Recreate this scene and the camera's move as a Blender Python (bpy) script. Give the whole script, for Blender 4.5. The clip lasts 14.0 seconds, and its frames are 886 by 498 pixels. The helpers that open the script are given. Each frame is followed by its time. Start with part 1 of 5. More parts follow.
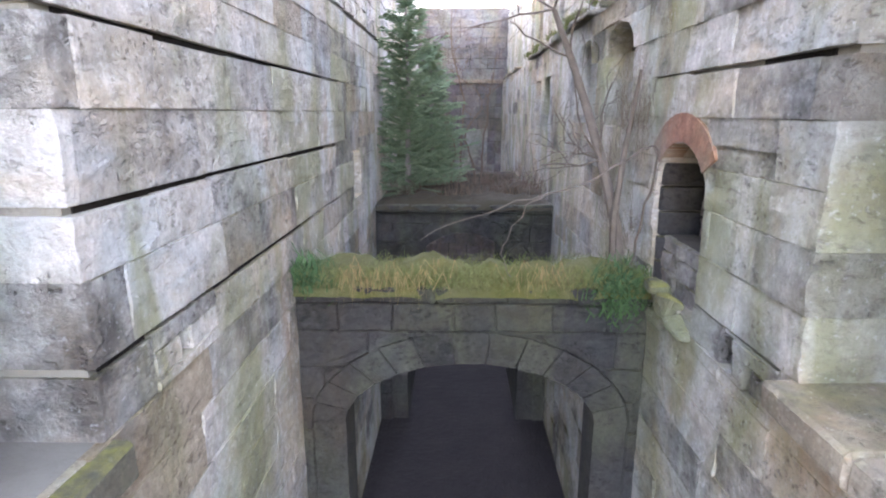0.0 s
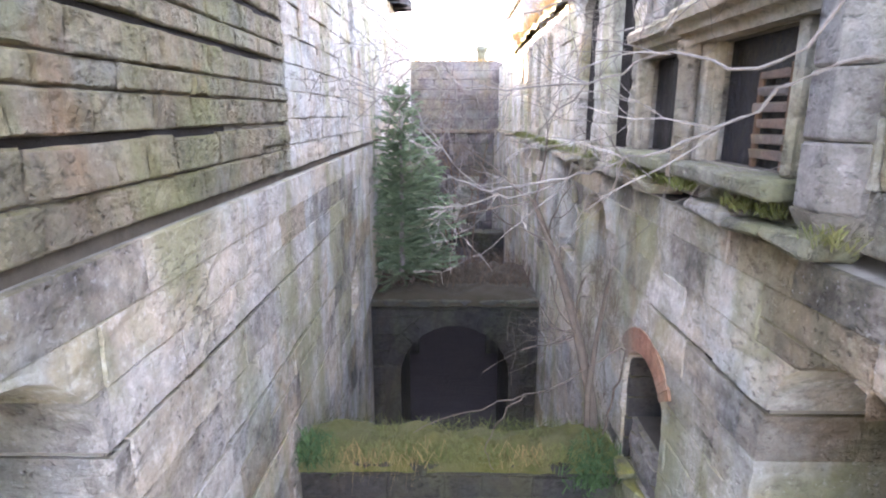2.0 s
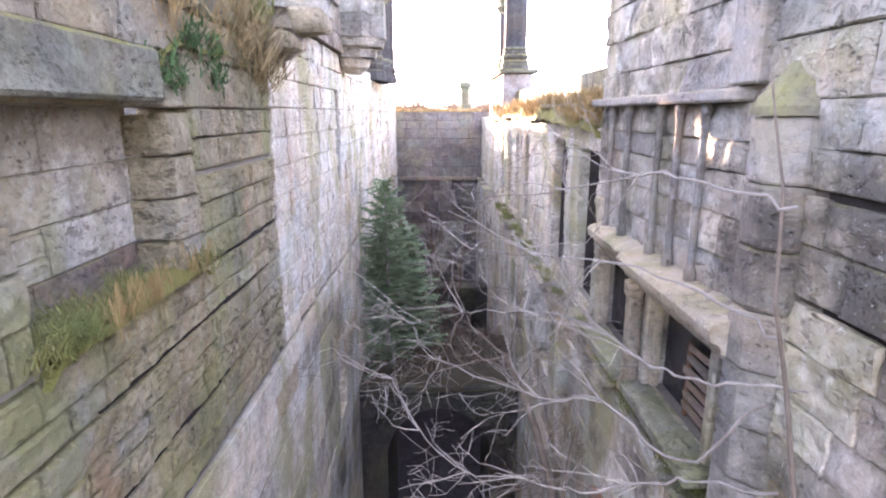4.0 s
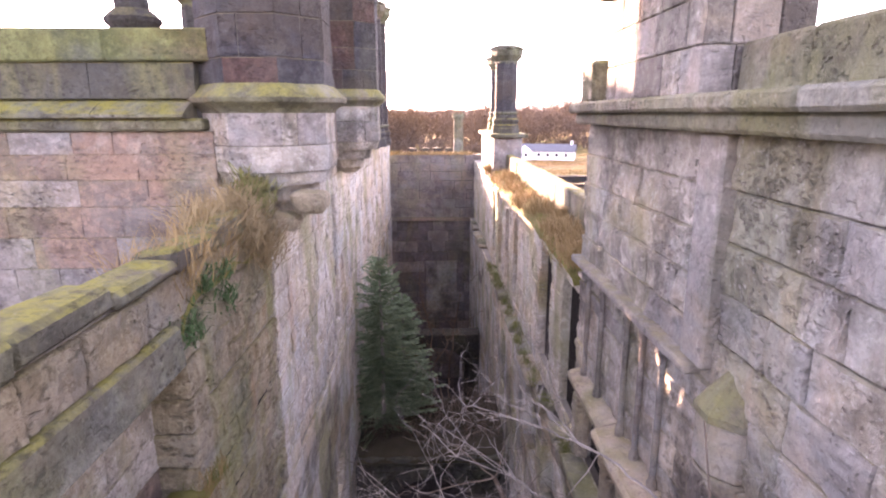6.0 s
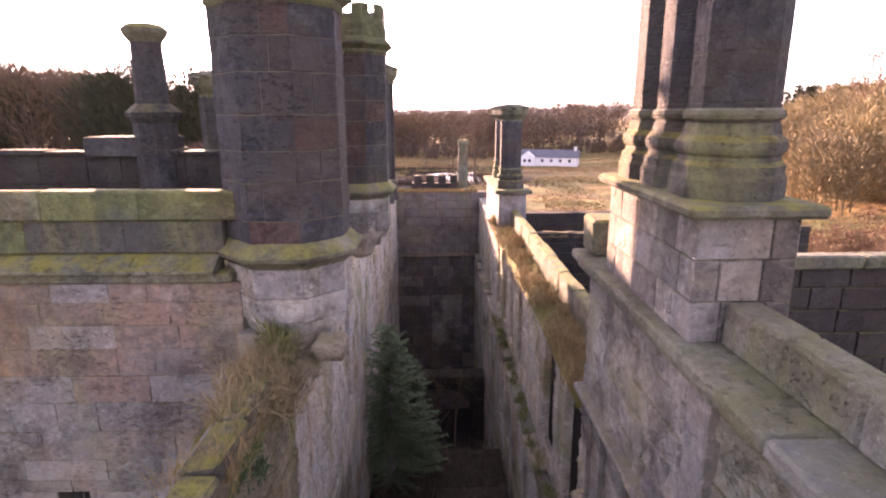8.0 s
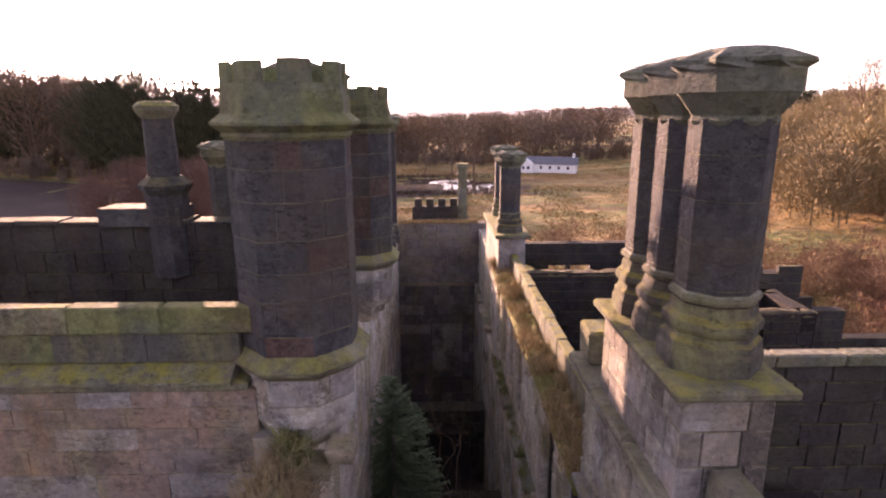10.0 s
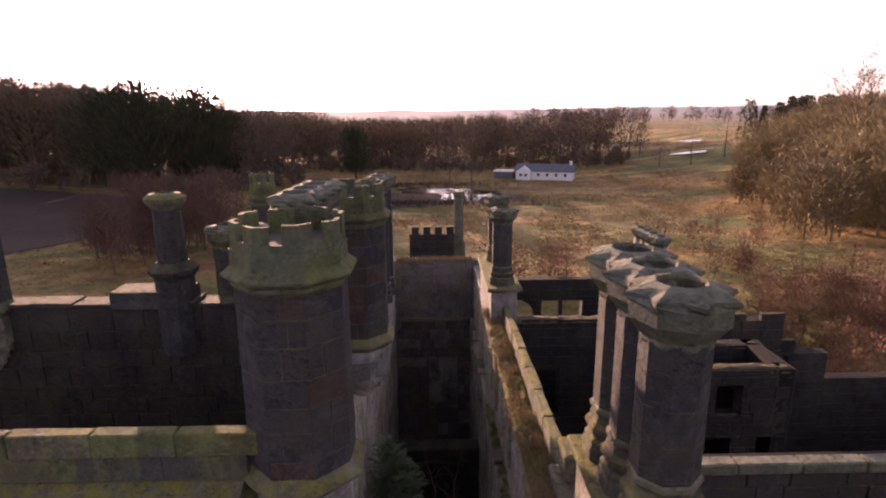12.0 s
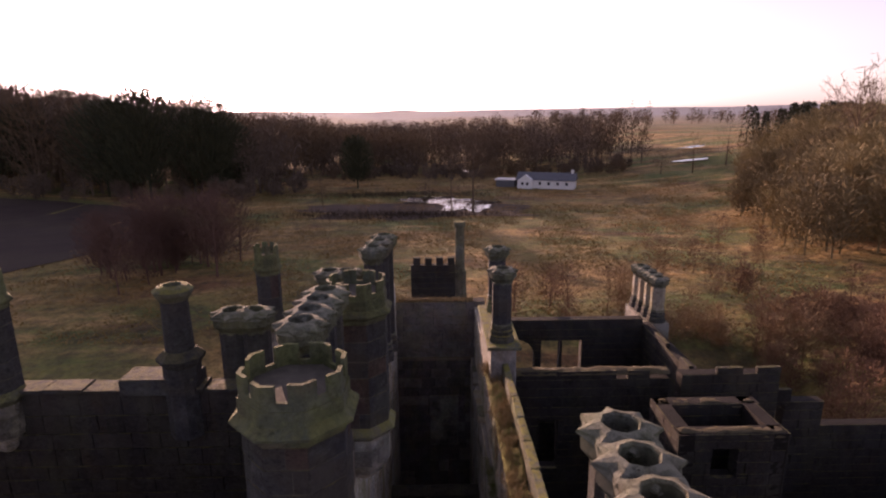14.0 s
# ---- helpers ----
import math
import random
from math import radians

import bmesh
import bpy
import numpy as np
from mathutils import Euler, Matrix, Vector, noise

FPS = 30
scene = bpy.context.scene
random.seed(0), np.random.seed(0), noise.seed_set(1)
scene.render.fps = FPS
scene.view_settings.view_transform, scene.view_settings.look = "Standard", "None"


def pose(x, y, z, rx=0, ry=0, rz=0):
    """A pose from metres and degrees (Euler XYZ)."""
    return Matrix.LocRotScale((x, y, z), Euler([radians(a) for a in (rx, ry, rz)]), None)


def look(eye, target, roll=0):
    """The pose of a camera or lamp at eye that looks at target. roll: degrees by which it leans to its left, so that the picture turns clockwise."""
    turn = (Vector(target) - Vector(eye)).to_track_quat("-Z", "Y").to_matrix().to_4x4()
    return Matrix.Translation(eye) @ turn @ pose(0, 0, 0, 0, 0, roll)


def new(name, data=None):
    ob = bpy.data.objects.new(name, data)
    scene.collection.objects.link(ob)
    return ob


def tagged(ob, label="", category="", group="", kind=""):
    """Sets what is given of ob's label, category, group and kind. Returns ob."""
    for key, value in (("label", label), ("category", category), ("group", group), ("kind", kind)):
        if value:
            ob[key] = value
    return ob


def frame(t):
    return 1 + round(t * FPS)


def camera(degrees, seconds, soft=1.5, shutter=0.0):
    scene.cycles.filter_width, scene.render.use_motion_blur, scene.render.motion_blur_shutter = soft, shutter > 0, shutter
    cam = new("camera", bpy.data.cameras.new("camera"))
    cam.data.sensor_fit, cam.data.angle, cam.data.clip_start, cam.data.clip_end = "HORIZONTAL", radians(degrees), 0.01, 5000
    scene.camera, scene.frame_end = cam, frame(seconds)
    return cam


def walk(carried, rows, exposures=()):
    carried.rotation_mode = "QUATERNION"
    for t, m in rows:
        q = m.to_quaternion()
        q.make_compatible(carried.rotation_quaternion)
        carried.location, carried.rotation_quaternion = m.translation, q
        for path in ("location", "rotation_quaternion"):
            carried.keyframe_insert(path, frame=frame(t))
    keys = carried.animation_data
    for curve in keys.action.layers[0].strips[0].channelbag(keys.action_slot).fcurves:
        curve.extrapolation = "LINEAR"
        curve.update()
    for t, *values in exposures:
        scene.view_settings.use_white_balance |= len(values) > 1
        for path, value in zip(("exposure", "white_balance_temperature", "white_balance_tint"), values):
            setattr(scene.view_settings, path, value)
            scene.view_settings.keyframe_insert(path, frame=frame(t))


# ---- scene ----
cam = camera(76.3, 14.0, soft=2.1)
METRES, EYE, TILT, LEAN, TURN = 16.0, 4.5, -13.6, 0.0, 1.36
ROWS = [
    (0.0, 0.0, 0.0, 0.0, 0.0, 0.0, -0.0),
    (0.5, 0.0016, -0.0097, 0.0367, -0.02, -0.04, -0.02),
    (1.0, 0.002, -0.0223, 0.0739, -0.11, -0.1, -0.02),
    (1.5, 0.0029, -0.0345, 0.1123, -0.35, -0.04, 0.04),
    (2.0, 0.0032, -0.0475, 0.151, -0.6, 0.0, 0.14),
    (2.5, 0.0026, -0.0636, 0.1876, -0.82, -0.06, 0.29),
    (3.0, 0.0035, -0.0761, 0.2233, -1.23, -0.05, 0.32),
    (3.5, 0.0056, -0.0851, 0.2623, -1.61, 0.06, 0.51),
    (4.0, 0.0092, -0.0973, 0.2992, -1.91, 0.06, 0.58),
    (6.5, 0.0131, -0.1466, 0.4695, -2.48, 0.11, 0.78),
    (7.0, 0.013, -0.1577, 0.5049, -2.39, 0.01, 0.75),
    (7.5, 0.009, -0.1661, 0.5366, -2.19, -0.07, 0.76),
    (8.0, 0.0066, -0.1705, 0.5656, -2.12, -0.08, 0.74),
    (10.5, 0.0016, -0.2122, 0.6946, -2.25, 0.04, 0.92),
    (11.0, 0.0064, -0.2305, 0.7229, -2.37, -0.01, 0.84),
    (11.5, 0.0078, -0.2434, 0.7609, -2.42, -0.02, 0.96),
    (12.0, 0.012, -0.2546, 0.8028, -2.37, -0.04, 1.0),
    (12.5, 0.0135, -0.2626, 0.8413, -2.37, -0.03, 1.02),
    (13.0, 0.0136, -0.2684, 0.8755, -2.29, -0.02, 1.0),
    (13.5, 0.014, -0.2733, 0.9124, -2.22, 0.02, 1.01),
    (14.0, 0.0172, -0.28, 0.9533, -2.17, -0.03, 0.99),
]
walk(cam, [(t, pose(0, 0, EYE, TILT, LEAN, TURN) @ pose(METRES * x, METRES * y, METRES * z, 90 + pitch, roll, yaw)) for t, x, y, z, yaw, pitch, roll in ROWS],
     exposures=[(0.0, 5.82, 5850, 29), (2.5, 5.54, 5900, 33), (4.0, 5.2, 5950, 37), (6.5, 4.15, 6550, 52), (8.0, 3.28, 6550, 53), (10.5, 2.4, 6600, 53), (12.0, 1.7, 6500, 51), (14.0, 1.08, 6350, 51)])

# ---- light ----
SUN_AZ, SUN_EL = -23.0, 8.0
world = bpy.data.worlds.new("sky")
scene.world = world
world.use_nodes = True
wn, wl = world.node_tree.nodes, world.node_tree.links
sky = wn.new("ShaderNodeTexSky")
sky.sky_type = "NISHITA"
sky.sun_disc = False
sky.sun_elevation, sky.sun_rotation = radians(SUN_EL), radians(SUN_AZ)
sky.air_density, sky.dust_density, sky.ozone_density = 1.0, 1.2, 0.8
hs = wn.new("ShaderNodeHueSaturation")
hs.inputs["Saturation"].default_value = 0.5  # thin winter haze
wl.new(sky.outputs[0], hs.inputs["Color"])
wl.new(hs.outputs[0], wn["Background"].inputs[0])
wn["Background"].inputs[1].default_value = 0.12
sun = new("sun", bpy.data.lights.new("sun", "SUN"))
sun.data.energy, sun.data.angle, sun.data.color = 5.0, radians(0.6), (1.0, 0.72, 0.42)
_sd = Vector((math.sin(radians(SUN_AZ)) * math.cos(radians(SUN_EL)), math.cos(radians(SUN_AZ)) * math.cos(radians(SUN_EL)), math.sin(radians(SUN_EL))))
sun.matrix_world = look(_sd * 60, (0, 0, 0))


# ---- materials ----
def base_mat(name, rough=0.9):
    m = bpy.data.materials.new(name)
    m.use_nodes = True
    nt = m.node_tree
    b = nt.nodes["Principled BSDF"]
    b.inputs["Roughness"].default_value = rough
    b.inputs["Specular IOR Level"].default_value = 0.25
    return m, nt, b


def noise_fac(nt, scale, lo, hi, detail=6, rough=0.6, vec=None, dist=0.0):
    n = nt.nodes.new("ShaderNodeTexNoise")
    n.inputs["Scale"].default_value, n.inputs["Detail"].default_value = scale, detail
    n.inputs["Roughness"].default_value, n.inputs["Distortion"].default_value = rough, dist
    if vec is not None:
        nt.links.new(vec, n.inputs["Vector"])
    r = nt.nodes.new("ShaderNodeMapRange")
    r.inputs["From Min"].default_value, r.inputs["From Max"].default_value = lo, hi
    nt.links.new(n.outputs["Fac"], r.inputs["Value"])
    return r.outputs["Result"]


def mixc(nt, fac, a, b, mode="MIX"):
    m = nt.nodes.new("ShaderNodeMix")
    m.data_type, m.blend_type = "RGBA", mode
    for sock, v in ((m.inputs[0], fac), (m.inputs[6], a), (m.inputs[7], b)):
        if isinstance(v, (int, float)):
            sock.default_value = v
        elif isinstance(v, tuple):
            sock.default_value = (*v, 1.0)
        else:
            nt.links.new(v, sock)
    return m.outputs[2]


def mul(nt, a, b):
    m = nt.nodes.new("ShaderNodeMath")
    m.operation = "MULTIPLY"
    for sock, v in ((m.inputs[0], a), (m.inputs[1], b)):
        if isinstance(v, (int, float)):
            sock.default_value = v
        else:
            nt.links.new(v, sock)
    return m.outputs[0]


def world_vec(nt, sx=1.0, sy=1.0, sz=1.0):
    g = nt.nodes.new("ShaderNodeNewGeometry")
    mp = nt.nodes.new("ShaderNodeMapping")
    mp.inputs["Scale"].default_value = (sx, sy, sz)
    nt.links.new(g.outputs["Position"], mp.inputs["Vector"])
    return mp.outputs[0], g


def stone_mat(name, a, b, green=0.4, dark=0.3, orange=0.25, moss_top=0.5, bump=0.7, pits=0.6, bloom=0.35, moss=(0.17, 0.155, 0.04)):
    """Weathered sandstone: two stone colours that vary block by block, mottling, algae and soot runs, rust, lime bloom, pits, moss on top faces."""
    m, nt, bs = base_mat(name, 0.92)
    v, g = world_vec(nt)
    vs, _ = world_vec(nt, 1, 1, 0.38)
    vd, _ = world_vec(nt, 2.6, 2.6, 0.16)
    info = nt.nodes.new("ShaderNodeObjectInfo")
    isl = nt.nodes.new("ShaderNodeMath")
    isl.operation = "ADD"
    nt.links.new(info.outputs["Random"], isl.inputs[0])
    nt.links.new(g.outputs["Random Per Island"], isl.inputs[1])
    fr = nt.nodes.new("ShaderNodeMath")
    fr.operation = "FRACT"
    nt.links.new(isl.outputs[0], fr.inputs[0])
    rnd = fr.outputs[0]
    col = mixc(nt, rnd, a, b)
    # warm and cool blotches
    col = mixc(nt, mul(nt, noise_fac(nt, 0.8, 0.45, 0.65, vec=v, detail=8), 0.5), col, (b[0] * 1.15, b[1] * 0.98, b[2] * 0.7))
    col = mixc(nt, mul(nt, noise_fac(nt, 1.3, 0.5, 0.68, vec=v, detail=8, dist=0.5), 0.55), col, (a[0] * 0.9, a[1] * 0.92, a[2] * 0.93))
    # mottling at hand size and finger size
    col = mixc(nt, mul(nt, noise_fac(nt, 2.6, 0.46, 0.62, vec=v, detail=10, rough=0.66), 0.5), col, tuple(0.52 * q for q in b))
    col = mixc(nt, mul(nt, noise_fac(nt, 8.0, 0.48, 0.68, vec=v, detail=8, rough=0.7), 0.6), col, tuple(min(1, 1.5 * q) for q in a))
    col = mixc(nt, mul(nt, noise_fac(nt, 1.3, 0.54, 0.74, vec=v, detail=10, rough=0.65, dist=0.4), bloom), col, (0.54, 0.535, 0.47))
    # cool lichen grey and warm beige, a block or so across
    pale = (a[0] + a[1] + a[2]) / 3
    col = mixc(nt, mul(nt, noise_fac(nt, 0.62, 0.5, 0.6, vec=v, detail=7, rough=0.6, dist=0.3), 0.45), col, (0.86 * pale, 0.98 * pale, 1.0 * pale))
    vw, _ = world_vec(nt, 0.9, 0.7, 1.5)
    col = mixc(nt, mul(nt, noise_fac(nt, 0.55, 0.52, 0.6, vec=vw, detail=6, rough=0.6, dist=0.4), 0.5), col, (1.16 * pale, 0.96 * pale, 0.68 * pale))
    # rust and ochre
    col = mixc(nt, mul(nt, noise_fac(nt, 0.9, 0.57, 0.68, vec=vs, detail=8, dist=0.5), orange), col, (0.36, 0.18, 0.06))
    # algae in vertical runs
    col = mixc(nt, mul(nt, noise_fac(nt, 0.8, 0.47, 0.62, vec=vs, detail=9, rough=0.58, dist=0.8), green), col, (0.2, 0.215, 0.085))
    # soot blotches and drips
    col = mixc(nt, mul(nt, noise_fac(nt, 0.75, 0.46, 0.62, vec=v, detail=11, rough=0.7), dark), col, (0.05, 0.047, 0.043))
    col = mixc(nt, mul(nt, noise_fac(nt, 1.0, 0.58, 0.75, vec=vd, detail=7, rough=0.6, dist=0.6), 0.22), col, tuple(0.35 * q for q in b))
    sep = nt.nodes.new("ShaderNodeSeparateXYZ")
    nt.links.new(g.outputs["Normal"], sep.inputs[0])
    up = nt.nodes.new("ShaderNodeMapRange")
    up.inputs["From Min"].default_value, up.inputs["From Max"].default_value = 0.35, 0.85
    nt.links.new(sep.outputs["Z"], up.inputs["Value"])
    mf = mul(nt, mul(nt, up.outputs[0], noise_fac(nt, 4.0, 0.36, 0.6, vec=v, detail=9)), moss_top)
    col = mixc(nt, mf, col, moss)
    # pits
    vo = nt.nodes.new("ShaderNodeTexVoronoi")
    vo.inputs["Scale"].default_value = 15.0
    nv = nt.nodes.new("ShaderNodeVectorMath")
    nz = nt.nodes.new("ShaderNodeTexNoise")
    nz.inputs["Scale"].default_value, nz.inputs["Detail"].default_value = 9.0, 4
    nt.links.new(v, nz.inputs["Vector"])
    nv.operation = "MULTIPLY_ADD"
    nv.inputs[1].default_value = (0.12, 0.12, 0.12)
    nt.links.new(nz.outputs["Color"], nv.inputs[0])
    nt.links.new(v, nv.inputs[2])
    nt.links.new(nv.outputs[0], vo.inputs["Vector"])
    pr = nt.nodes.new("ShaderNodeMapRange")
    pr.inputs["From Min"].default_value, pr.inputs["From Max"].default_value = 0.32, 0.12
    nt.links.new(vo.outputs["Distance"], pr.inputs["Value"])
    pm = mul(nt, mul(nt, pr.outputs[0], noise_fac(nt, 1.5, 0.5, 0.62, vec=v, detail=6)), pits)
    col = mixc(nt, mul(nt, pm, 0.7), col, tuple(0.28 * q for q in b))
    # coarse sand grain, chisel pecks and lichen dots
    vc, _ = world_vec(nt, 0.75, 0.75, 1.35)
    peck = mul(nt, noise_fac(nt, 13.0, 0.53, 0.64, vec=vc, detail=5, rough=0.62, dist=0.3), noise_fac(nt, 1.1, 0.4, 0.6, vec=v, detail=5))
    col = mixc(nt, mul(nt, peck, 0.62 * min(1, 0.4 + pits)), col, tuple(0.3 * q for q in b))
    col = mixc(nt, mul(nt, noise_fac(nt, 30.0, 0.5, 0.7, vec=v, detail=4, rough=0.7), 0.4), col, tuple(0.5 * q for q in b))
    col = mixc(nt, mul(nt, noise_fac(nt, 19.0, 0.63, 0.68, vec=v, detail=3), 0.35 * bloom + 0.1), col, tuple(min(0.7, 1.7 * q) for q in a))
    nt.links.new(col, bs.inputs["Base Color"])
    # relief
    hb = nt.nodes.new("ShaderNodeMath")
    hb.operation = "SUBTRACT"
    nt.links.new(noise_fac(nt, 6.0, 0.2, 0.8, vec=v, detail=9, rough=0.7), hb.inputs[0])
    nt.links.new(mul(nt, peck, 0.55), hb.inputs[1])
    h1 = hb.outputs[0]
    hh = nt.nodes.new("ShaderNodeMath")
    hh.operation = "SUBTRACT"
    nt.links.new(h1, hh.inputs[0])
    nt.links.new(pm, hh.inputs[1])
    bp = nt.nodes.new("ShaderNodeBump")
    bp.inputs["Strength"].default_value, bp.inputs["Distance"].default_value = bump, 0.1
    nt.links.new(hh.outputs[0], bp.inputs["Height"])
    nt.links.new(bp.outputs[0], bs.inputs["Normal"])
    return m


def soft_mat(name, a, b, scale=3.0, rough=0.95, bump=0.3, c=None, cs=0.05):
    """Two-tone surface for growth, earth and timber, with a wide third tone."""
    m, nt, bs = base_mat(name, rough)
    v, g = world_vec(nt)
    col = mixc(nt, noise_fac(nt, scale, 0.3, 0.7, vec=v), a, b)
    col = mixc(nt, mul(nt, g.outputs["Random Per Island"], 0.6), col, tuple(0.5 * q for q in a))
    if c:
        col = mixc(nt, noise_fac(nt, cs, 0.45, 0.6, vec=v, detail=5), col, c)
    nt.links.new(col, bs.inputs["Base Color"])
    if bump:
        bp = nt.nodes.new("ShaderNodeBump")
        bp.inputs["Strength"].default_value, bp.inputs["Distance"].default_value = bump, 0.05
        nt.links.new(noise_fac(nt, scale * 6, 0.2, 0.8, vec=v), bp.inputs["Height"])
        nt.links.new(bp.outputs[0], bs.inputs["Normal"])
    return m


M_ASHLAR = stone_mat("pale_sandstone", (0.5, 0.48, 0.44), (0.39, 0.36, 0.295), green=0.68, dark=0.28, orange=0.4, pits=0.8)
M_RUBBLE = stone_mat("rough_sandstone", (0.33, 0.295, 0.2), (0.22, 0.19, 0.12), green=0.75, dark=0.4, orange=0.4, bump=1.0, pits=0.9)
# Soot, and the shade of the sunless fronts, both in the base colour.
M_DARK = stone_mat("sooty_shaded_sandstone", (0.051, 0.053, 0.06), (0.026, 0.027, 0.032), green=0.07, dark=0.5, orange=0.03, bloom=0.1)
M_DARKRED = stone_mat("dark_red_sandstone", (0.075, 0.046, 0.04), (0.05, 0.034, 0.032), green=0.08, dark=0.5, orange=0.05, bloom=0.08)
M_BRIDGE = stone_mat("dark_arch_sandstone", (0.045, 0.043, 0.04), (0.022, 0.022, 0.021), green=0.14, moss_top=0.1, dark=0.5, orange=0.04, bloom=0.06)
# Pale top faces imitate skylight on the caps, fed in as the moss colour.
M_CAP = stone_mat("weathered_skylit_cap_stone", (0.12, 0.127, 0.088), (0.07, 0.08, 0.048), green=0.3, dark=0.3, orange=0.06, bloom=0.1, moss_top=0.75, moss=(0.215, 0.215, 0.165))
M_RED = stone_mat("reddish_sandstone", (0.23, 0.16, 0.122), (0.165, 0.14, 0.122), green=0.3, dark=0.6, orange=0.4)
M_WARM = stone_mat("dressed_sandstone", (0.36, 0.325, 0.26), (0.27, 0.235, 0.18), green=0.4, dark=0.4, orange=0.25, bump=0.6, pits=0.5)
M_MOSSY = stone_mat("mossy_sandstone", (0.15, 0.15, 0.1), (0.085, 0.09, 0.055), green=0.5, dark=0.7, orange=0.1, moss_top=0.9, moss=(0.19, 0.18, 0.03))
M_TURTOP = stone_mat("green_battlement_stone", (0.115, 0.135, 0.06), (0.06, 0.074, 0.03), green=0.5, dark=0.5, orange=0.1, bloom=0.14, moss_top=0.4)
M_BRICK = stone_mat("red_brick", (0.33, 0.17, 0.11), (0.27, 0.13, 0.085), green=0.15, dark=0.2, orange=0.3, bump=0.3, pits=0.2)
M_CORE = soft_mat("dark_mortar", (0.09, 0.08, 0.065), (0.15, 0.135, 0.105), 6.0)
M_MORTAR = soft_mat("lime_mortar", (0.26, 0.245, 0.2), (0.2, 0.185, 0.15), 6.0)
M_POINTING = soft_mat("sooty_pointing", (0.15, 0.14, 0.12), (0.06, 0.056, 0.05), 2.5)
M_GAP = soft_mat("black_joint", (0.012, 0.01, 0.009), (0.022, 0.018, 0.015), 6.0)
M_OCHRE = stone_mat("ochre_sandstone", (0.42, 0.36, 0.27), (0.33, 0.27, 0.19), green=0.4, dark=0.4, orange=0.3, pits=1.0, bump=1.0)
M_RUST = soft_mat("rusty_twigs", (0.2, 0.155, 0.082), (0.14, 0.11, 0.06), 0.1, bump=0, c=(0.24, 0.19, 0.095), cs=0.05)
M_PITTED = stone_mat("honeycombed_sandstone", (0.47, 0.45, 0.41), (0.35, 0.325, 0.28), green=0.5, dark=0.78, orange=0.3, pits=1.0, bump=1.0, bloom=0.45)
# Near-black for walls in shadow: their shade is put into the stone colour.
M_BLACK = stone_mat("shade_black_sandstone", (0.036, 0.031, 0.03), (0.017, 0.015, 0.015), green=0.07, dark=0.5, orange=0.05, bloom=0.05)
M_GREY = stone_mat("grey_sandstone", (0.26, 0.25, 0.24), (0.19, 0.18, 0.17), green=0.2, dark=0.45, orange=0.15, pits=0.8)
M_SOOT_SHADE = stone_mat("soot_and_shade_sandstone", (0.21, 0.205, 0.195), (0.13, 0.122, 0.115), green=0.2, dark=0.9, orange=0.15, pits=0.8)
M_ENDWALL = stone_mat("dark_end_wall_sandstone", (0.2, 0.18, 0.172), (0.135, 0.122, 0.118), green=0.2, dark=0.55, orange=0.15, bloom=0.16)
M_PLINTH = stone_mat("moss_grown_dark_sandstone", (0.075, 0.075, 0.06), (0.04, 0.04, 0.032), green=0.6, dark=0.4, orange=0.05, bloom=0.12, moss_top=1.0, moss=(0.2, 0.175, 0.025))
M_LICHEN = stone_mat("lichened_sandstone", (0.25, 0.255, 0.205), (0.17, 0.175, 0.13), green=0.6, dark=0.5, orange=0.1, moss_top=0.45, moss=(0.15, 0.155, 0.05), bump=0.9, pits=0.9)
# For the end wall's lower courses: shade of the deep court, in the colour.
M_ENDLOW = stone_mat("shaded_end_wall_sandstone", (0.12, 0.105, 0.108), (0.08, 0.07, 0.072), green=0.2, dark=0.55, orange=0.12, bloom=0.14)
M_FLOOR = soft_mat("wet_earth_room_shade", (0.02, 0.017, 0.017), (0.036, 0.03, 0.028), 1.2, rough=0.7, bump=0.7)
M_MOSS = soft_mat("moss", (0.12, 0.125, 0.028), (0.2, 0.19, 0.055), 5.0, bump=0.8)
M_GRASS = soft_mat("grass_blades", (0.09, 0.12, 0.03), (0.2, 0.19, 0.075), 2.5, bump=0)
M_DRY = soft_mat("dry_grass", (0.3, 0.22, 0.1), (0.2, 0.14, 0.06), 2.5, bump=0)
M_FERN = soft_mat("fern_green", (0.04, 0.085, 0.03), (0.07, 0.12, 0.045), 4.0, bump=0)
M_NEEDLE = soft_mat("spruce_needles", (0.105, 0.16, 0.09), (0.23, 0.295, 0.175), 1.4, bump=0)
M_BARK = soft_mat("pale_bark", (0.27, 0.25, 0.225), (0.12, 0.11, 0.095), 9.0)
M_TWIG = soft_mat("winter_twigs", (0.145, 0.105, 0.075), (0.1, 0.078, 0.06), 0.05, bump=0, c=(0.13, 0.085, 0.045), cs=0.03)
M_PINE = soft_mat("far_conifers", (0.04, 0.048, 0.026), (0.075, 0.072, 0.036), 0.2, bump=0)
M_TIMBER = soft_mat("rotten_timber", (0.17, 0.1, 0.055), (0.09, 0.06, 0.038), 12.0)
M_WHITE = soft_mat("white_render", (0.78, 0.78, 0.76), (0.7, 0.7, 0.68), 1.0)
M_SLATE = soft_mat("slate_roof", (0.1, 0.105, 0.12), (0.14, 0.145, 0.16), 1.0, rough=0.6)
M_VOID = soft_mat("dark_glass_and_void", (0.02, 0.02, 0.025), (0.03, 0.03, 0.035), 1.0, rough=0.2)
M_WATER, _nt, _b = base_mat("still_water", 0.04)
_b.inputs["Base Color"].default_value = (0.02, 0.022, 0.02, 1)
_b.inputs["Specular IOR Level"].default_value = 0.8


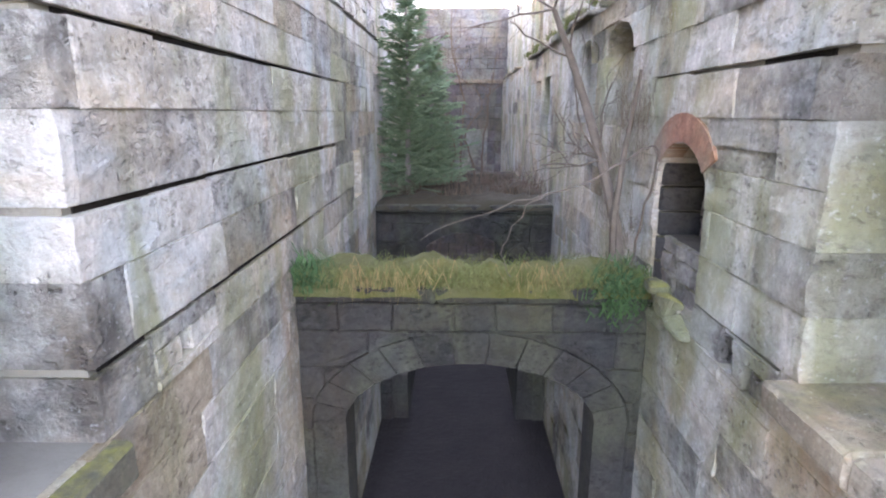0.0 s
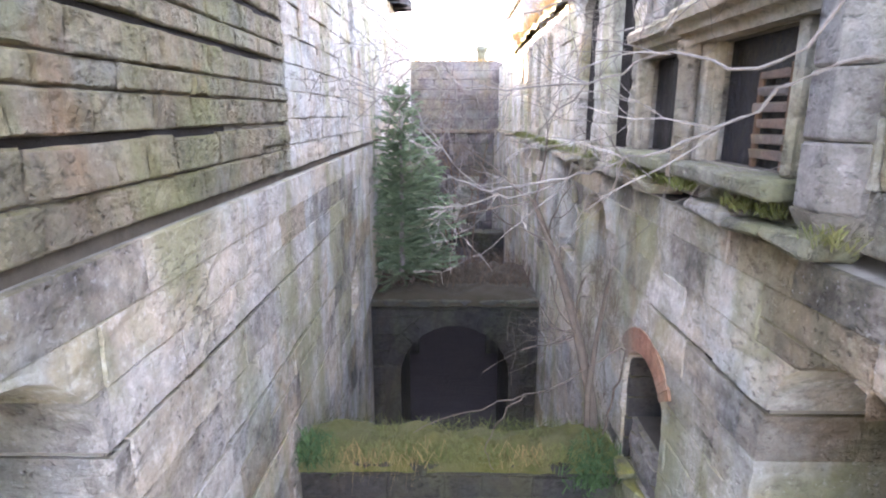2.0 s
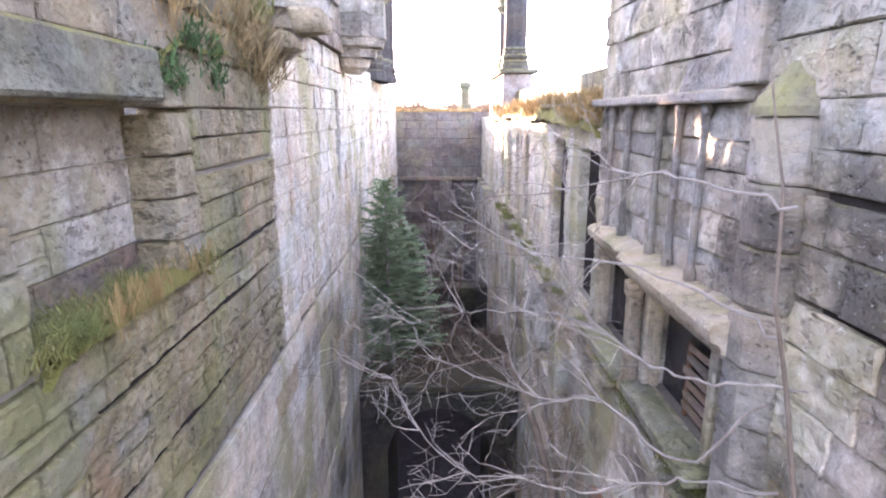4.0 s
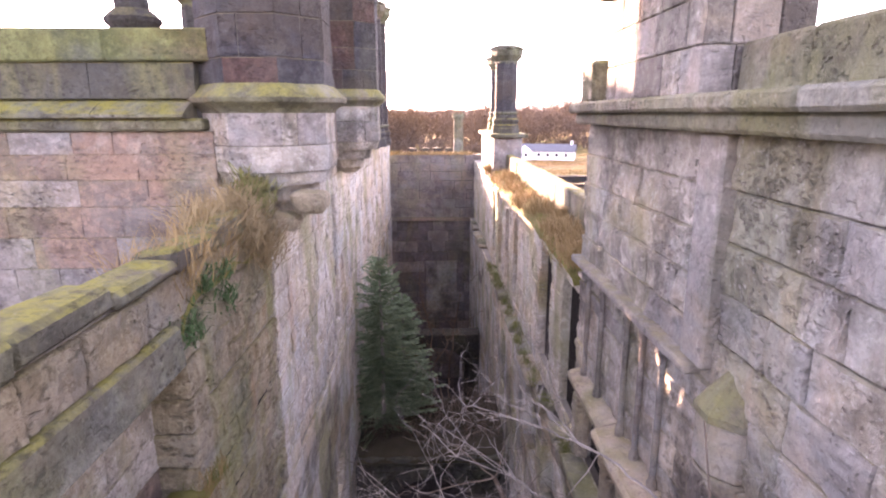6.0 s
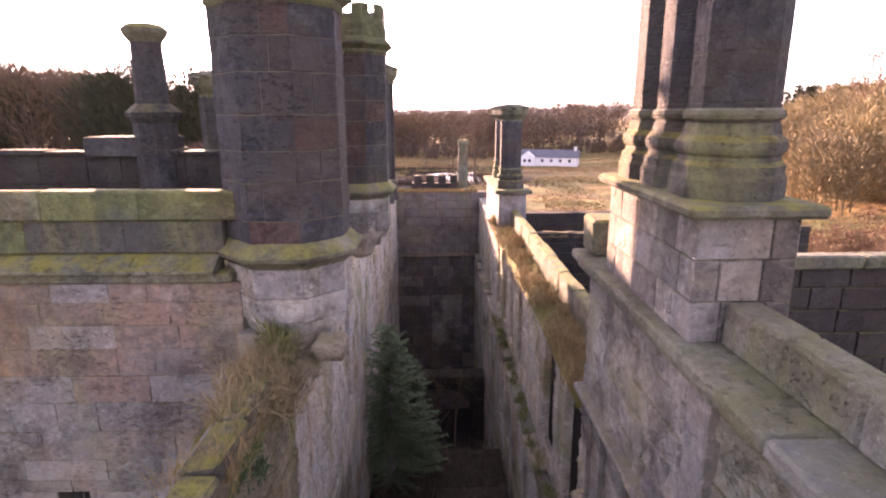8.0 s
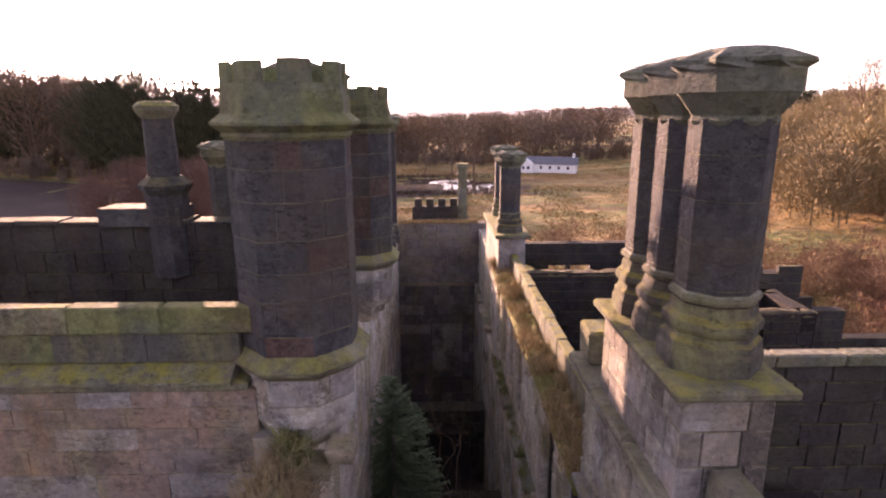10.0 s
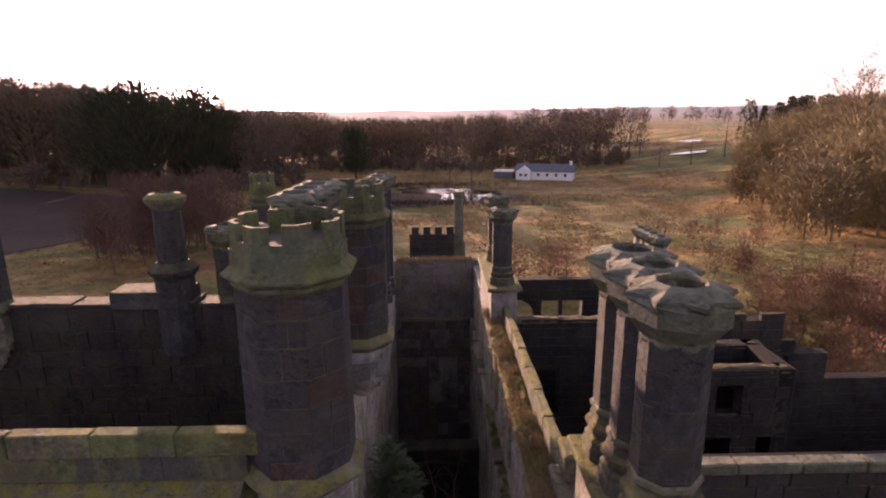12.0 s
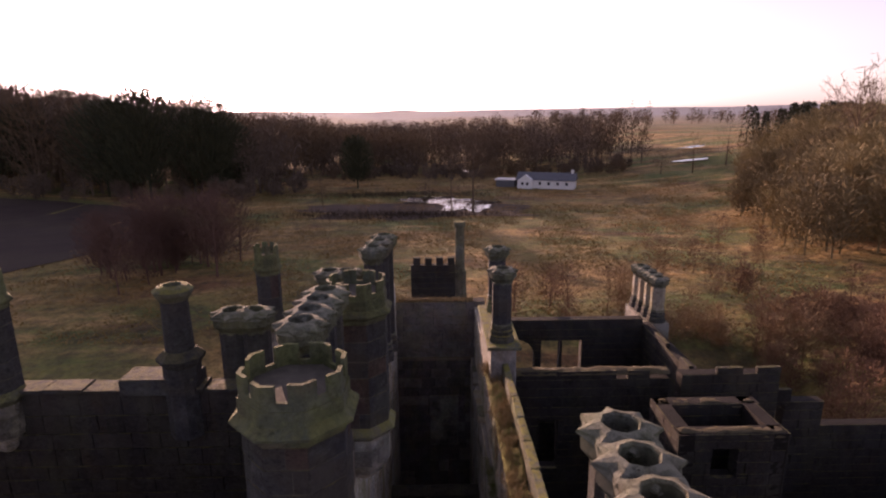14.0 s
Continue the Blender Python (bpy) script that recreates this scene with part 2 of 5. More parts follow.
# ---- builders ----
def mesh_of(name, verts, faces, mat, smooth=False):
    me = bpy.data.meshes.new(name)
    me.from_pydata([tuple(v) for v in verts], [], faces)
    me.materials.append(mat)
    if smooth:
        me.polygons.foreach_set("use_smooth", [True] * len(me.polygons))
    return me


def thing(name, label, category, group="", kind=""):
    return tagged(new(name), label, category, group, kind)


def part(name, geo, mat, parent=None, label="", smooth=False):
    """geo: (verts, faces) or a list of such, joined into one mesh."""
    if isinstance(geo, list):
        V, F = [], []
        for v, f in geo:
            o = len(V)
            V.extend(v)
            F.extend(tuple(i + o for i in q) for q in f)
        geo = (V, F)
    ob = new(name, mesh_of(name, geo[0], geo[1], mat, smooth))
    if parent is not None:
        ob.parent = parent
    if label:
        ob["label"] = label
    return ob


def box(x0, x1, y0, y1, z0, z1, bev=0.015, wob=0.0, seed=0):
    """A box with chamfered edges; wob makes its corners uneven."""
    bm = bmesh.new()
    bmesh.ops.create_cube(bm, size=1)
    rng = random.Random(seed)
    for v in bm.verts:
        v.co = Vector(((x0 + x1) / 2 + v.co.x * (x1 - x0), (y0 + y1) / 2 + v.co.y * (y1 - y0), (z0 + z1) / 2 + v.co.z * (z1 - z0)))
        if wob:
            v.co += Vector([rng.uniform(-wob, wob) for _ in range(3)])
    if bev:
        bmesh.ops.bevel(bm, geom=list(bm.edges), offset=min(bev, 0.3 * min(x1 - x0, y1 - y0, z1 - z0)), segments=1, affect="EDGES")
    bm.verts.index_update()
    g = ([v.co.copy() for v in bm.verts], [tuple(v.index for v in f.verts) for f in bm.faces])
    bm.free()
    return g


def slope_stone(x0, x1, ya, yb, z0, zf, zb):
    """A cornice stone: upright nosing at ya, top sloping up to yb, with softened arrises."""
    prof = [(ya + 0.05, z0), (ya, z0 + 0.02), (ya, zf - 0.015), (ya + 0.02, zf), ((ya + yb) / 2, (zf + zb) / 2 + 0.012), (yb, zb), (yb, z0)]
    n = len(prof)
    V = [Vector((x, y, z)) for x in (x0, x1) for y, z in prof]
    F = [(i, (i + 1) % n, n + (i + 1) % n, n + i) for i in range(n)] + [tuple(range(n))[::-1], tuple(range(n, 2 * n))]
    return V, [f[::-1] for f in F]


def lathe(cx, cy, profile, sides=8, turn=22.5, cap=True, star=0.0):
    """A ringed column from (radius, height) pairs; sides=8 gives an octagon; star pushes every other corner out."""
    V, F = [], []
    for r, z in profile:
        for k in range(sides):
            a = radians(turn) + 2 * math.pi * k / sides
            rr = r * (1 + (star if k % 2 == 0 else -star))
            V.append((cx + rr * math.cos(a), cy + rr * math.sin(a), z))
    n = len(profile)
    for i in range(n - 1):
        for k in range(sides):
            k2 = (k + 1) % sides
            F.append((i * sides + k, i * sides + k2, (i + 1) * sides + k2, (i + 1) * sides + k))
    if cap:
        F.append(tuple(range(sides))[::-1])
        F.append(tuple((n - 1) * sides + k for k in range(sides)))
    return V, F


def tube(path, radii, sides=5):
    V, F = [], []
    for i, p in enumerate(path):
        a = path[max(0, i - 1)]
        b = path[min(len(path) - 1, i + 1)]
        d = (b - a).normalized() if (b - a).length > 1e-6 else Vector((0, 0, 1))
        s = d.orthogonal().normalized()
        t = d.cross(s)
        for k in range(sides):
            w = 2 * math.pi * k / sides
            V.append(p + radii[i] * (math.cos(w) * s + math.sin(w) * t))
    for i in range(len(path) - 1):
        for k in range(sides):
            k2 = (k + 1) % sides
            F.append((i * sides + k, i * sides + k2, (i + 1) * sides + k2, (i + 1) * sides + k))
    return V, F


class Gap:
    """An opening in a wall: from a to b along it, from sill to top, with an arch above spring."""

    def __init__(self, a, b, sill, top, spring=None, grow=0.0):
        self.a, self.b, self.sill, self.top = a - grow, b + grow, sill - grow, top + grow
        self.spring = top if spring is None else spring
        self.arched = spring is not None

    def at(self, z):
        if not self.arched or z <= self.spring:
            return self.a, self.b
        q = min(1.0, (z - self.spring) / max(1e-6, self.top - self.spring))
        h = (self.b - self.a) / 2 * math.sqrt(max(0.0, 1 - q * q))
        c = (self.a + self.b) / 2
        return c - h, c + h


def pieces_of(u0, u1, courses, gaps, rng, lmin, lmax, tops=None):
    """Courses cut into stones: lists of levels (z, from, to), and whether the stone borders an opening."""
    out = []
    for ci in range(len(courses) - 1):
        za, zb = courses[ci], courses[ci + 1]
        us = [u0]
        u = u0 + rng.uniform(0.2, 1.0) * lmax
        while u < u1 - lmin * 0.6:
            us.append(u)
            u += rng.uniform(lmin, lmax)
        us.append(u1)
        for a, b in zip(us, us[1:]):
            close = [g for g in gaps if g.a < b and g.b > a]
            cuts = sorted({za, zb, *[z for g in close for z in (g.sill, g.top) if za + 0.03 < z < zb - 0.03]})
            for z0, z1 in zip(cuts, cuts[1:]):
                zm = (z0 + z1) / 2
                if tops is not None and z1 > tops((a + b) / 2) + 0.12:
                    continue
                mine = sorted([g for g in close if g.sill - 0.02 < zm < g.top + 0.02], key=lambda g: g.a)
                n = 6 if any(g.arched and g.spring < z1 for g in mine) else 5
                zs = [z0 + (z1 - z0) * k / (n - 1) for k in range(n)]
                for gl, gr in zip([None] + mine, mine + [None]):
                    lev = []
                    for z in zs:
                        l = a if gl is None else max(a, gl.at(z)[1])
                        r = b if gr is None else min(b, gr.at(z)[0])
                        lev.append((z, l, max(l, r)))
                    if max(r - l for _, l, r in lev) > 0.04:
                        out.append((lev, bool(mine)))
    return out


def stone_geo(lev, O, U, N, gap, bev, depth, amp, rng, cols=4, push=0.0):
    """One stone with an uneven face, rounded edges and open joints round it."""
    h = gap / 2
    z0, z1 = lev[0][0] + h, lev[-1][0] - h
    eb = min(bev, 0.2 * (z1 - z0))
    n = len(lev)
    rows = [(z0, lev[0][1], lev[0][2], True), (z0 + eb, lev[0][1], lev[0][2], False)]
    rows += [(z, l, r, False) for z, l, r in lev[1:-1]]
    rows += [(z1 - eb, lev[-1][1], lev[-1][2], False), (z1, lev[-1][1], lev[-1][2], True)]
    V, F = [], []
    sx, sy = rng.uniform(0, 99), rng.uniform(0, 99)
    w = cols + 3
    for z, l, r, edge in rows:
        l, r = l + h, max(l + h, r - h)
        e = min(bev, 0.25 * (r - l))
        xs = [l, l + e] + [l + e + (r - l - 2 * e) * k / cols for k in range(1, cols)] + [r - e, r]
        for i, u in enumerate(xs):
            d = amp * noise.noise((u * 2.6 + sx, z * 2.6 + sy, 0)) + 0.7 * amp * noise.noise((u * 9 + sx, z * 9, sy)) + 0.3 * amp * noise.noise((u * 21 + sx, z * 21, sy)) + push
            if edge or i in (0, w - 1):
                d = max(min(d, push), push - 0.3 * amp) - bev
            ju = 0.35 * gap * noise.noise((sx + u * 5, z * 5, 3.3)) if i in (0, w - 1) else 0
            jz = 0.5 * gap * noise.noise((sy + u * 5, z * 5, 7.7)) if edge else 0
            V.append(O + U * (u + ju) + N * d + Vector((0, 0, z + jz)))
    R = len(rows)
    for i in range(R - 1):
        for k in range(w - 1):
            F.append((i * w + k, i * w + k + 1, (i + 1) * w + k + 1, (i + 1) * w + k))
    loop = [k for k in range(w)] + [i * w + w - 1 for i in range(1, R)] + [(R - 1) * w + k for k in range(w - 2, -1, -1)] + [i * w for i in range(R - 2, 0, -1)]
    o = len(V)
    for i in loop:
        p = V[i]
        V.append(p - N * ((p - O).dot(N) + depth))
    m = len(loop)
    for k in range(m):
        k2 = (k + 1) % m
        F.append((loop[k], o + k, o + k2, loop[k2]))
    if (U.cross(Vector((0, 0, 1)))).dot(N) < 0:
        F = [f[::-1] for f in F]
    return V, F


def stone_wall(name, label, O, U, N, u0, u1, courses, gaps=(), thick=0.7, mat=None, lmin=0.5, lmax=1.1, gap=0.006, amp=0.02,
               single=True, seed=1, wide=(), tops=None, cols=4, bev=0.011, core=True, mats=None, near=None, seams=(), core_mat=None):
    """A masonry wall: a mortar core, and its stones set on the face, course by course, round the openings."""
    O, U, N = Vector(O), Vector(U), Vector(N)
    rng = random.Random(seed)
    ob = tagged(new(name), label, "wall", kind="structure")
    zc = list(courses)
    if core:
        geo = []
        cg = [Gap(g.a, g.b, g.sill, g.top, g.spring if g.arched else None, grow=0.03) for g in gaps]
        step = [u0 + (u1 - u0) * k / max(1, int((u1 - u0) / 1.0)) for k in range(max(1, int((u1 - u0) / 1.0)) + 1)]
        r2 = random.Random(5)
        for lev, _ in pieces_of(u0, u1, zc, cg, r2, 1.0, 1.0, None if tops is None else (lambda u: tops(u) - 0.15)):
            Vv, Ff = [], []
            for z, l, r in lev:
                for u in (l, r):
                    Vv.append(O + U * u - N * 0.06 + Vector((0, 0, z)))
                    Vv.append(O + U * u - N * thick + Vector((0, 0, z)))
            n = len(lev)
            for i in range(n - 1):
                a = 4 * i
                Ff += [(a, a + 2, a + 6, a + 4), (a + 3, a + 1, a + 5, a + 7), (a + 1, a, a + 4, a + 5), (a + 2, a + 3, a + 7, a + 6)]
            Ff += [(0, 1, 3, 2), (4 * n - 4, 4 * n - 2, 4 * n - 1, 4 * n - 3)]
            geo.append((Vv, Ff))
        part("core", geo, core_mat or M_CORE, ob)
    # Near-black strips imitate the shade inside the open joints.
    for z, a, b in seams:
        part("open_joint", [box(min((O + U * p - N * 0.045).x, (O + U * q - N * 0.2).x), max((O + U * p - N * 0.045).x, (O + U * q - N * 0.2).x), p, q, z - 0.06, z + 0.006, 0) for p, q in ((a, b),)], M_GAP, ob)
    joined = []
    for lev, border in pieces_of(u0, u1, zc, list(gaps), rng, lmin, lmax, tops):
        g = gap * rng.uniform(0.6, 1.5)
        zt = lev[-1][0]
        if any(abs(zt - q) < 0.03 for q in wide) and (not seams or any(p - 0.2 < lev[0][1] < r_ for z_, p, r_ in seams)):
            lev = lev[:-1] + [(zt - 0.045 * rng.uniform(0.55, 1.25), lev[-1][1], lev[-1][2])]
        um = (lev[0][1] + lev[0][2]) / 2
        geo = stone_geo(lev, O, U, N, g, bev, thick if border else 0.2, amp, rng, cols, rng.uniform(-0.4, 0.4) * amp)
        mm = mat if mats is None else mats(um, (lev[0][0] + zt) / 2, rng)
        if single and (near is None or near(um, zt)):
            part("stone", geo, mm, ob)
        else:
            joined.append((geo, mm))
    for mm in {id(m): m for _, m in joined}.values():
        p = part("stonework", [g for g, m in joined if m is mm], mm, ob)
        p["kind"] = "stuff"
    return ob


def heights(z0, z1, hs, rng):
    out = [z0]
    while out[-1] < z1 - 0.6 * hs:
        out.append(out[-1] + hs * rng.uniform(0.82, 1.18))
    out[-1] = z1
    return out


X, Y, Z = Vector((1, 0, 0)), Vector((0, 1, 0)), Vector((0, 0, 1))
RNG = random.Random(11)


def blades(n, place, hmin, hmax, width, lean, seed, droop=0.0):
    """Grass blades: two-segment tapered slips; place(rng) gives the root."""
    rng = random.Random(seed)
    V, F = [], []
    for _ in range(n):
        p = Vector(place(rng))
        h = rng.uniform(hmin, hmax)
        a = rng.uniform(0, 2 * math.pi)
        s = Vector((math.cos(a), math.sin(a), 0)) * width
        l = Vector((rng.gauss(0, lean), rng.gauss(0, lean), 0))
        m = p + Vector((0, 0, h * 0.55)) + l * h * 0.4
        t = p + Vector((0, 0, h * (1 - droop))) + l * h
        o = len(V)
        V += [p - s, p + s, m + s * 0.7, m - s * 0.7, t]
        F += [(o, o + 1, o + 2, o + 3), (o + 3, o + 2, o + 4)]
    return V, F


def clumps(rng, n, lo, hi):
    """Random clump centres between two corners."""
    return [Vector([rng.uniform(a, b) for a, b in zip(lo, hi)]) for _ in range(n)]


def near_clump(cs, spread):
    def place(r):
        c = r.choice(cs)
        return (c.x + r.gauss(0, spread[0]), c.y + r.gauss(0, spread[1]), c.z + r.gauss(0, spread[2]))
    return place


def set_of(name, label, cat, boxes, mat, piece):
    """A course of stones: one empty with each stone as a part."""
    ob = tagged(new(name), label, cat, kind="structure")
    for g in boxes:
        part(piece, g, mat, ob)
    return ob


def wiggle(pts, n, amp, seed):
    """A bent stem through the given points, with n steps between them and small kinks."""
    r = random.Random(seed)
    P = [Vector(p) for p in pts]
    out = []
    for i in range(len(P) - 1):
        a, b, c, d = P[max(0, i - 1)], P[i], P[i + 1], P[min(len(P) - 1, i + 2)]
        for k in range(n):
            t = k / n
            q = 0.5 * (2 * b + (c - a) * t + (2 * a - 5 * b + 4 * c - d) * t * t + (3 * b - a - 3 * c + d) * t ** 3)
            out.append(q + Vector([r.gauss(0, amp) for _ in range(3)]))
    out.append(P[-1])
    return out


def taper(n, r0, r1):
    return [r0 + (r1 - r0) * i / (n - 1) for i in range(n)]

# ---- the long court: walls ----
FLOOR = -3.6
LOWZ = [FLOOR, -2.8, -2.1, -1.4, -0.8, -0.25, 0.25, 0.75, 1.25, 1.7, 2.2, 2.66, 3.11, 3.61, 4.02, 4.52, 5.02, 5.42, 5.82, 6.2]
stone_wall("wall_west", "pale streaked ashlar wall of the ruined court with open joints", (-2.0, 0, 0), Y, X, -2.5, 30.5, LOWZ,
           [Gap(1.15, 2.83, 2.66, 5.8, 5.0), Gap(11.0, 11.8, 2.85, 3.78), Gap(3.79, 3.96, 2.75, 2.94)], 0.75, M_ASHLAR, 0.7, 1.5, seed=3, wide=(3.11, 4.02, 5.02), gap=0.003, bev=0.006, core_mat=M_MORTAR,
           seams=((3.11, 2.93, 9.3), (4.02, 2.93, 8.7), (5.02, 3.0, 8.8)), amp=0.02, mats=lambda u, z, r: M_OCHRE if r.random() < 0.07 or (2.9 < u < 4.1 and 1.9 < z < 2.7) else (M_PITTED if r.random() < 0.3 else M_ASHLAR), near=lambda u, z: 0.6 < u < 14.5 and z > 0)
UPZ = [6.3, 6.57, 6.9, 7.16, 7.34, 7.64, 7.83, 8.13, 8.42, 8.7, 9.0, 9.3, 9.57, 10.0, 10.4]
stone_wall("wall_west_upper", "rough squared-rubble upper wall, mossy with dark gaping bed joints", (-2.02, 0, 0), Y, X, -2.5, 7.2, UPZ,
           [Gap(2.5, 4.8, 8.13, 9.57), Gap(6.88, 7.08, 6.3, 6.64)], 0.5, M_RUBBLE, 0.25, 0.85, seed=5, wide=(6.9, 7.64, 8.13, 9.0), amp=0.032, gap=0.016, bev=0.016, cols=8, seams=((6.9, 0.5, 5.2), (7.64, 3.0, 6.8), (8.13, 4.9, 7.2)), core_mat=M_MORTAR,
           near=lambda u, z: 1.0 < u)
stone_wall("wall_west_far", "tall streaked ashlar wall rising towards the stair turrets", (-2.02, 0, 0), Y, X, 7.2, 30.5,
           [6.3, 6.62, 6.95, 7.3, 7.64, 8.0, 8.4, 8.8, 9.2, 9.6, 10.0, 10.4, 10.8],
           [Gap(10.7, 10.9, 6.3, 6.64), Gap(12.1, 12.6, 6.95, 10.0)], 0.75, M_ASHLAR, 0.4, 1.0, seed=6, amp=0.035, core_mat=M_MORTAR,
           near=lambda u, z: u < 15)
# recessed string between the two kinds of masonry
part("trim", [box(-2.7, -2.09, -2.5, 30.5, 6.19, 6.31, 0.01)], M_CORE).update_tag()
tagged(bpy.data.objects["trim"], "dark recessed course where a floor once bore", "string course", kind="structure")

R1 = [Gap(1.95, 3.65, 2.66, 5.55, 4.6), Gap(5.4, 6.75, 2.45, 4.2, 3.65), Gap(8.05, 9.45, 4.3, 5.8, 5.35), Gap(10.05, 11.6, 4.3, 5.8, 5.35),
      Gap(4.56, 4.76, 2.3, 2.62), Gap(4.2, 4.34, 2.25, 2.5), Gap(15.0, 15.9, 3.6, 5.4), Gap(16.6, 17.5, 3.6, 5.4)]
stone_wall("wall_east", "pale ashlar court wall with a brick-arched doorway", (2.37, 0, 0), Y, -X, -2.5, 30.5,
           [FLOOR, -2.8, -2.1, -1.4, -0.8, -0.25, 0.25, 0.75, 1.25, 1.7, 2.15, 2.66, 3.15, 3.6, 4.0, 4.45, 4.9, 5.35, 5.8, 6.1],
           R1, 1.1, M_ASHLAR, 0.6, 1.3, seed=8, wide=(2.66, 4.9), amp=0.025, gap=0.003, bev=0.006, core_mat=M_MORTAR, seams=((4.9, 3.85, 4.7), (3.15, 3.8, 5.3), (4.0, 3.78, 4.1)),
           mats=lambda u, z, r: M_OCHRE if (u < 4.0 and z > 3.9 and r.random() < 0.45) or r.random() < 0.05 else (M_PITTED if r.random() < 0.35 else M_ASHLAR), near=lambda u, z: 1.0 < u < 14.5 and z > 0)
R2 = [Gap(3.95, 5.35, 6.58, 7.66), Gap(5.95, 7.25, 6.58, 7.66)]
stone_wall("wall_east_upper", "upper ashlar wall with mullioned windows under a chimney stack", (2.5, 0, 0), Y, -X, -2.5, 7.8,
           [6.2, 6.58, 7.0, 7.35, 7.66, 8.02, 8.35, 8.7, 9.05, 9.3, 9.6, 10.0, 10.4, 10.8, 11.2, 11.62],
           R2, 0.65, M_RED, 0.4, 1.0, seed=9, wide=(8.35, 9.05), mats=lambda u, z, r: r.choice((M_PITTED, M_PITTED, M_ASHLAR if z < 9 else M_GREY, M_PITTED, M_OCHRE if u < 4 and z < 8 else M_PITTED)), amp=0.04, gap=0.008, bev=0.012, core_mat=M_CORE, cols=6, seams=((8.35, 1.2, 2.9), (9.05, 1.6, 3.0)), near=lambda u, z: 0.8 < u)
R3 = [Gap(8.1, 9.2, 6.5, 8.95), Gap(10.2, 11.3, 6.5, 9.1, 8.7), Gap(14.6, 15.3, 6.6, 9.0, 8.5), Gap(16.4, 17.1, 6.6, 9.0, 8.5),
      Gap(18.2, 18.9, 6.6, 9.0, 8.5), Gap(20.0, 20.7, 6.6, 9.0, 8.5)]
stone_wall("wall_east_far", "roofless ashlar wall with tall window openings", (2.58, 0, 0), Y, -X, 7.8, 30.5,
           [6.2, 6.5, 6.85, 7.25, 7.65, 8.05, 8.5, 8.9, 9.3], R3, 0.7, M_ASHLAR, 0.4, 0.9, seed=10, amp=0.03, core_mat=M_MORTAR, near=lambda u, z: u < 16)
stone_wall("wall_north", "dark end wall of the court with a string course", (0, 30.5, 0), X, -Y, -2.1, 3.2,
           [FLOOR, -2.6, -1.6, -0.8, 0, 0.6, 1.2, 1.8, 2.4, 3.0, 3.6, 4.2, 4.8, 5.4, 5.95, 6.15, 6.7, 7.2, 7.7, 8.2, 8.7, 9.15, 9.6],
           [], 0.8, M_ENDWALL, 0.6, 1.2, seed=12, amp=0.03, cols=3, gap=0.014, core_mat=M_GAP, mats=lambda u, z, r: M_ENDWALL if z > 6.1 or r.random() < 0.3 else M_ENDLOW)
# The three lowest rows are added, imitating light seen under the third arch.
tagged(part("blocked_doorway", [box(-0.1 + 0.58 * i, 0.47 + 0.58 * i, 30.4, 30.52, 1.75 + 0.48 * j, 2.22 + 0.48 * j, 0.015, 0.01, 3 * i + j) for i in range(3) for j in range(-3, 4)], M_SOOT_SHADE), "pale squared stones blocking a doorway, the low rows added to imitate light", "doorway", kind="structure")
tagged(part("trim", [box(-2.0, 2.37, 30.36, 30.6, 5.98, 6.16)], M_RED), "pale string courses on the end wall", "string course", kind="structure")
# blocked arches in the east wall, set back in their openings
for k, (a, b) in enumerate(((8.05, 9.45), (10.05, 11.6))):
    stone_wall("blocking_wall", "ashlar infill blocking a round-headed window", (2.62, 0, 0), Y, -X, a, b, [4.3, 4.65, 5.0, 5.4], [], 0.3, M_ASHLAR, 0.4, 0.8, seed=30 + k)
# infill of the splayed west window
stone_wall("blocking_wall", "pale ashlar infill of the splayed window, pinkish low down", (-2.42, 0, 0), Y, X, 1.6, 4.45, [8.05, 8.45, 8.8, 9.15, 9.63],
           [Gap(2.72, 2.85, 8.6, 8.76)], 0.3, M_ASHLAR, 0.5, 1.0, seed=33, mats=lambda u, z, r: M_RED if z < 8.5 and u > 2.6 else M_ASHLAR)
tagged(part("jamb", [box(-2.44, -2.04, 4.35, 4.83, 8.1 + 0.36 * k, 8.44 + 0.36 * k, 0.02, 0.015, k) for k in range(4)], M_RUBBLE), "limewashed window jamb blocks", "jamb", kind="structure")
tagged(part("lintel", [box(-2.75, -1.93, 0.4, 4.15, 9.6, 10.0, 0.03, 0.03, 3)], M_MOSSY), "long mossy stone lintel over the blocked window", "lintel", kind="structure")
set_of("coping", "mossy coping stones along the broken wall head", "coping", [box(-2.36, -1.98, -2.5 + 0.97 * k, -1.55 + 0.97 * k, 10.42, 10.56 + 0.05 * (k * 7 % 3), 0.04, 0.04, k) for k in range(9)], M_MOSSY, "coping_stone")

# dark rooms behind the arched openings; near-black lining colour stands for their shade
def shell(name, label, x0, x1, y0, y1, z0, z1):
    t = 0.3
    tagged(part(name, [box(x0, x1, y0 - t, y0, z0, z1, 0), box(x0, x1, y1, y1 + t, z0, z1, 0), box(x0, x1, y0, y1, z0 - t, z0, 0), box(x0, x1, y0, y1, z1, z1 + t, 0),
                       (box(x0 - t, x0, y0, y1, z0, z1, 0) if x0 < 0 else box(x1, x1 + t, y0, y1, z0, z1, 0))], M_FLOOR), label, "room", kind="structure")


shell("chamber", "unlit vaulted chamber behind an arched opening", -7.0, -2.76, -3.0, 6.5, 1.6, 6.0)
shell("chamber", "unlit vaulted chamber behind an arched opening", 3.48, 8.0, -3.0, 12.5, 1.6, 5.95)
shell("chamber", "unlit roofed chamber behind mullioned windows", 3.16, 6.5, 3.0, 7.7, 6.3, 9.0)

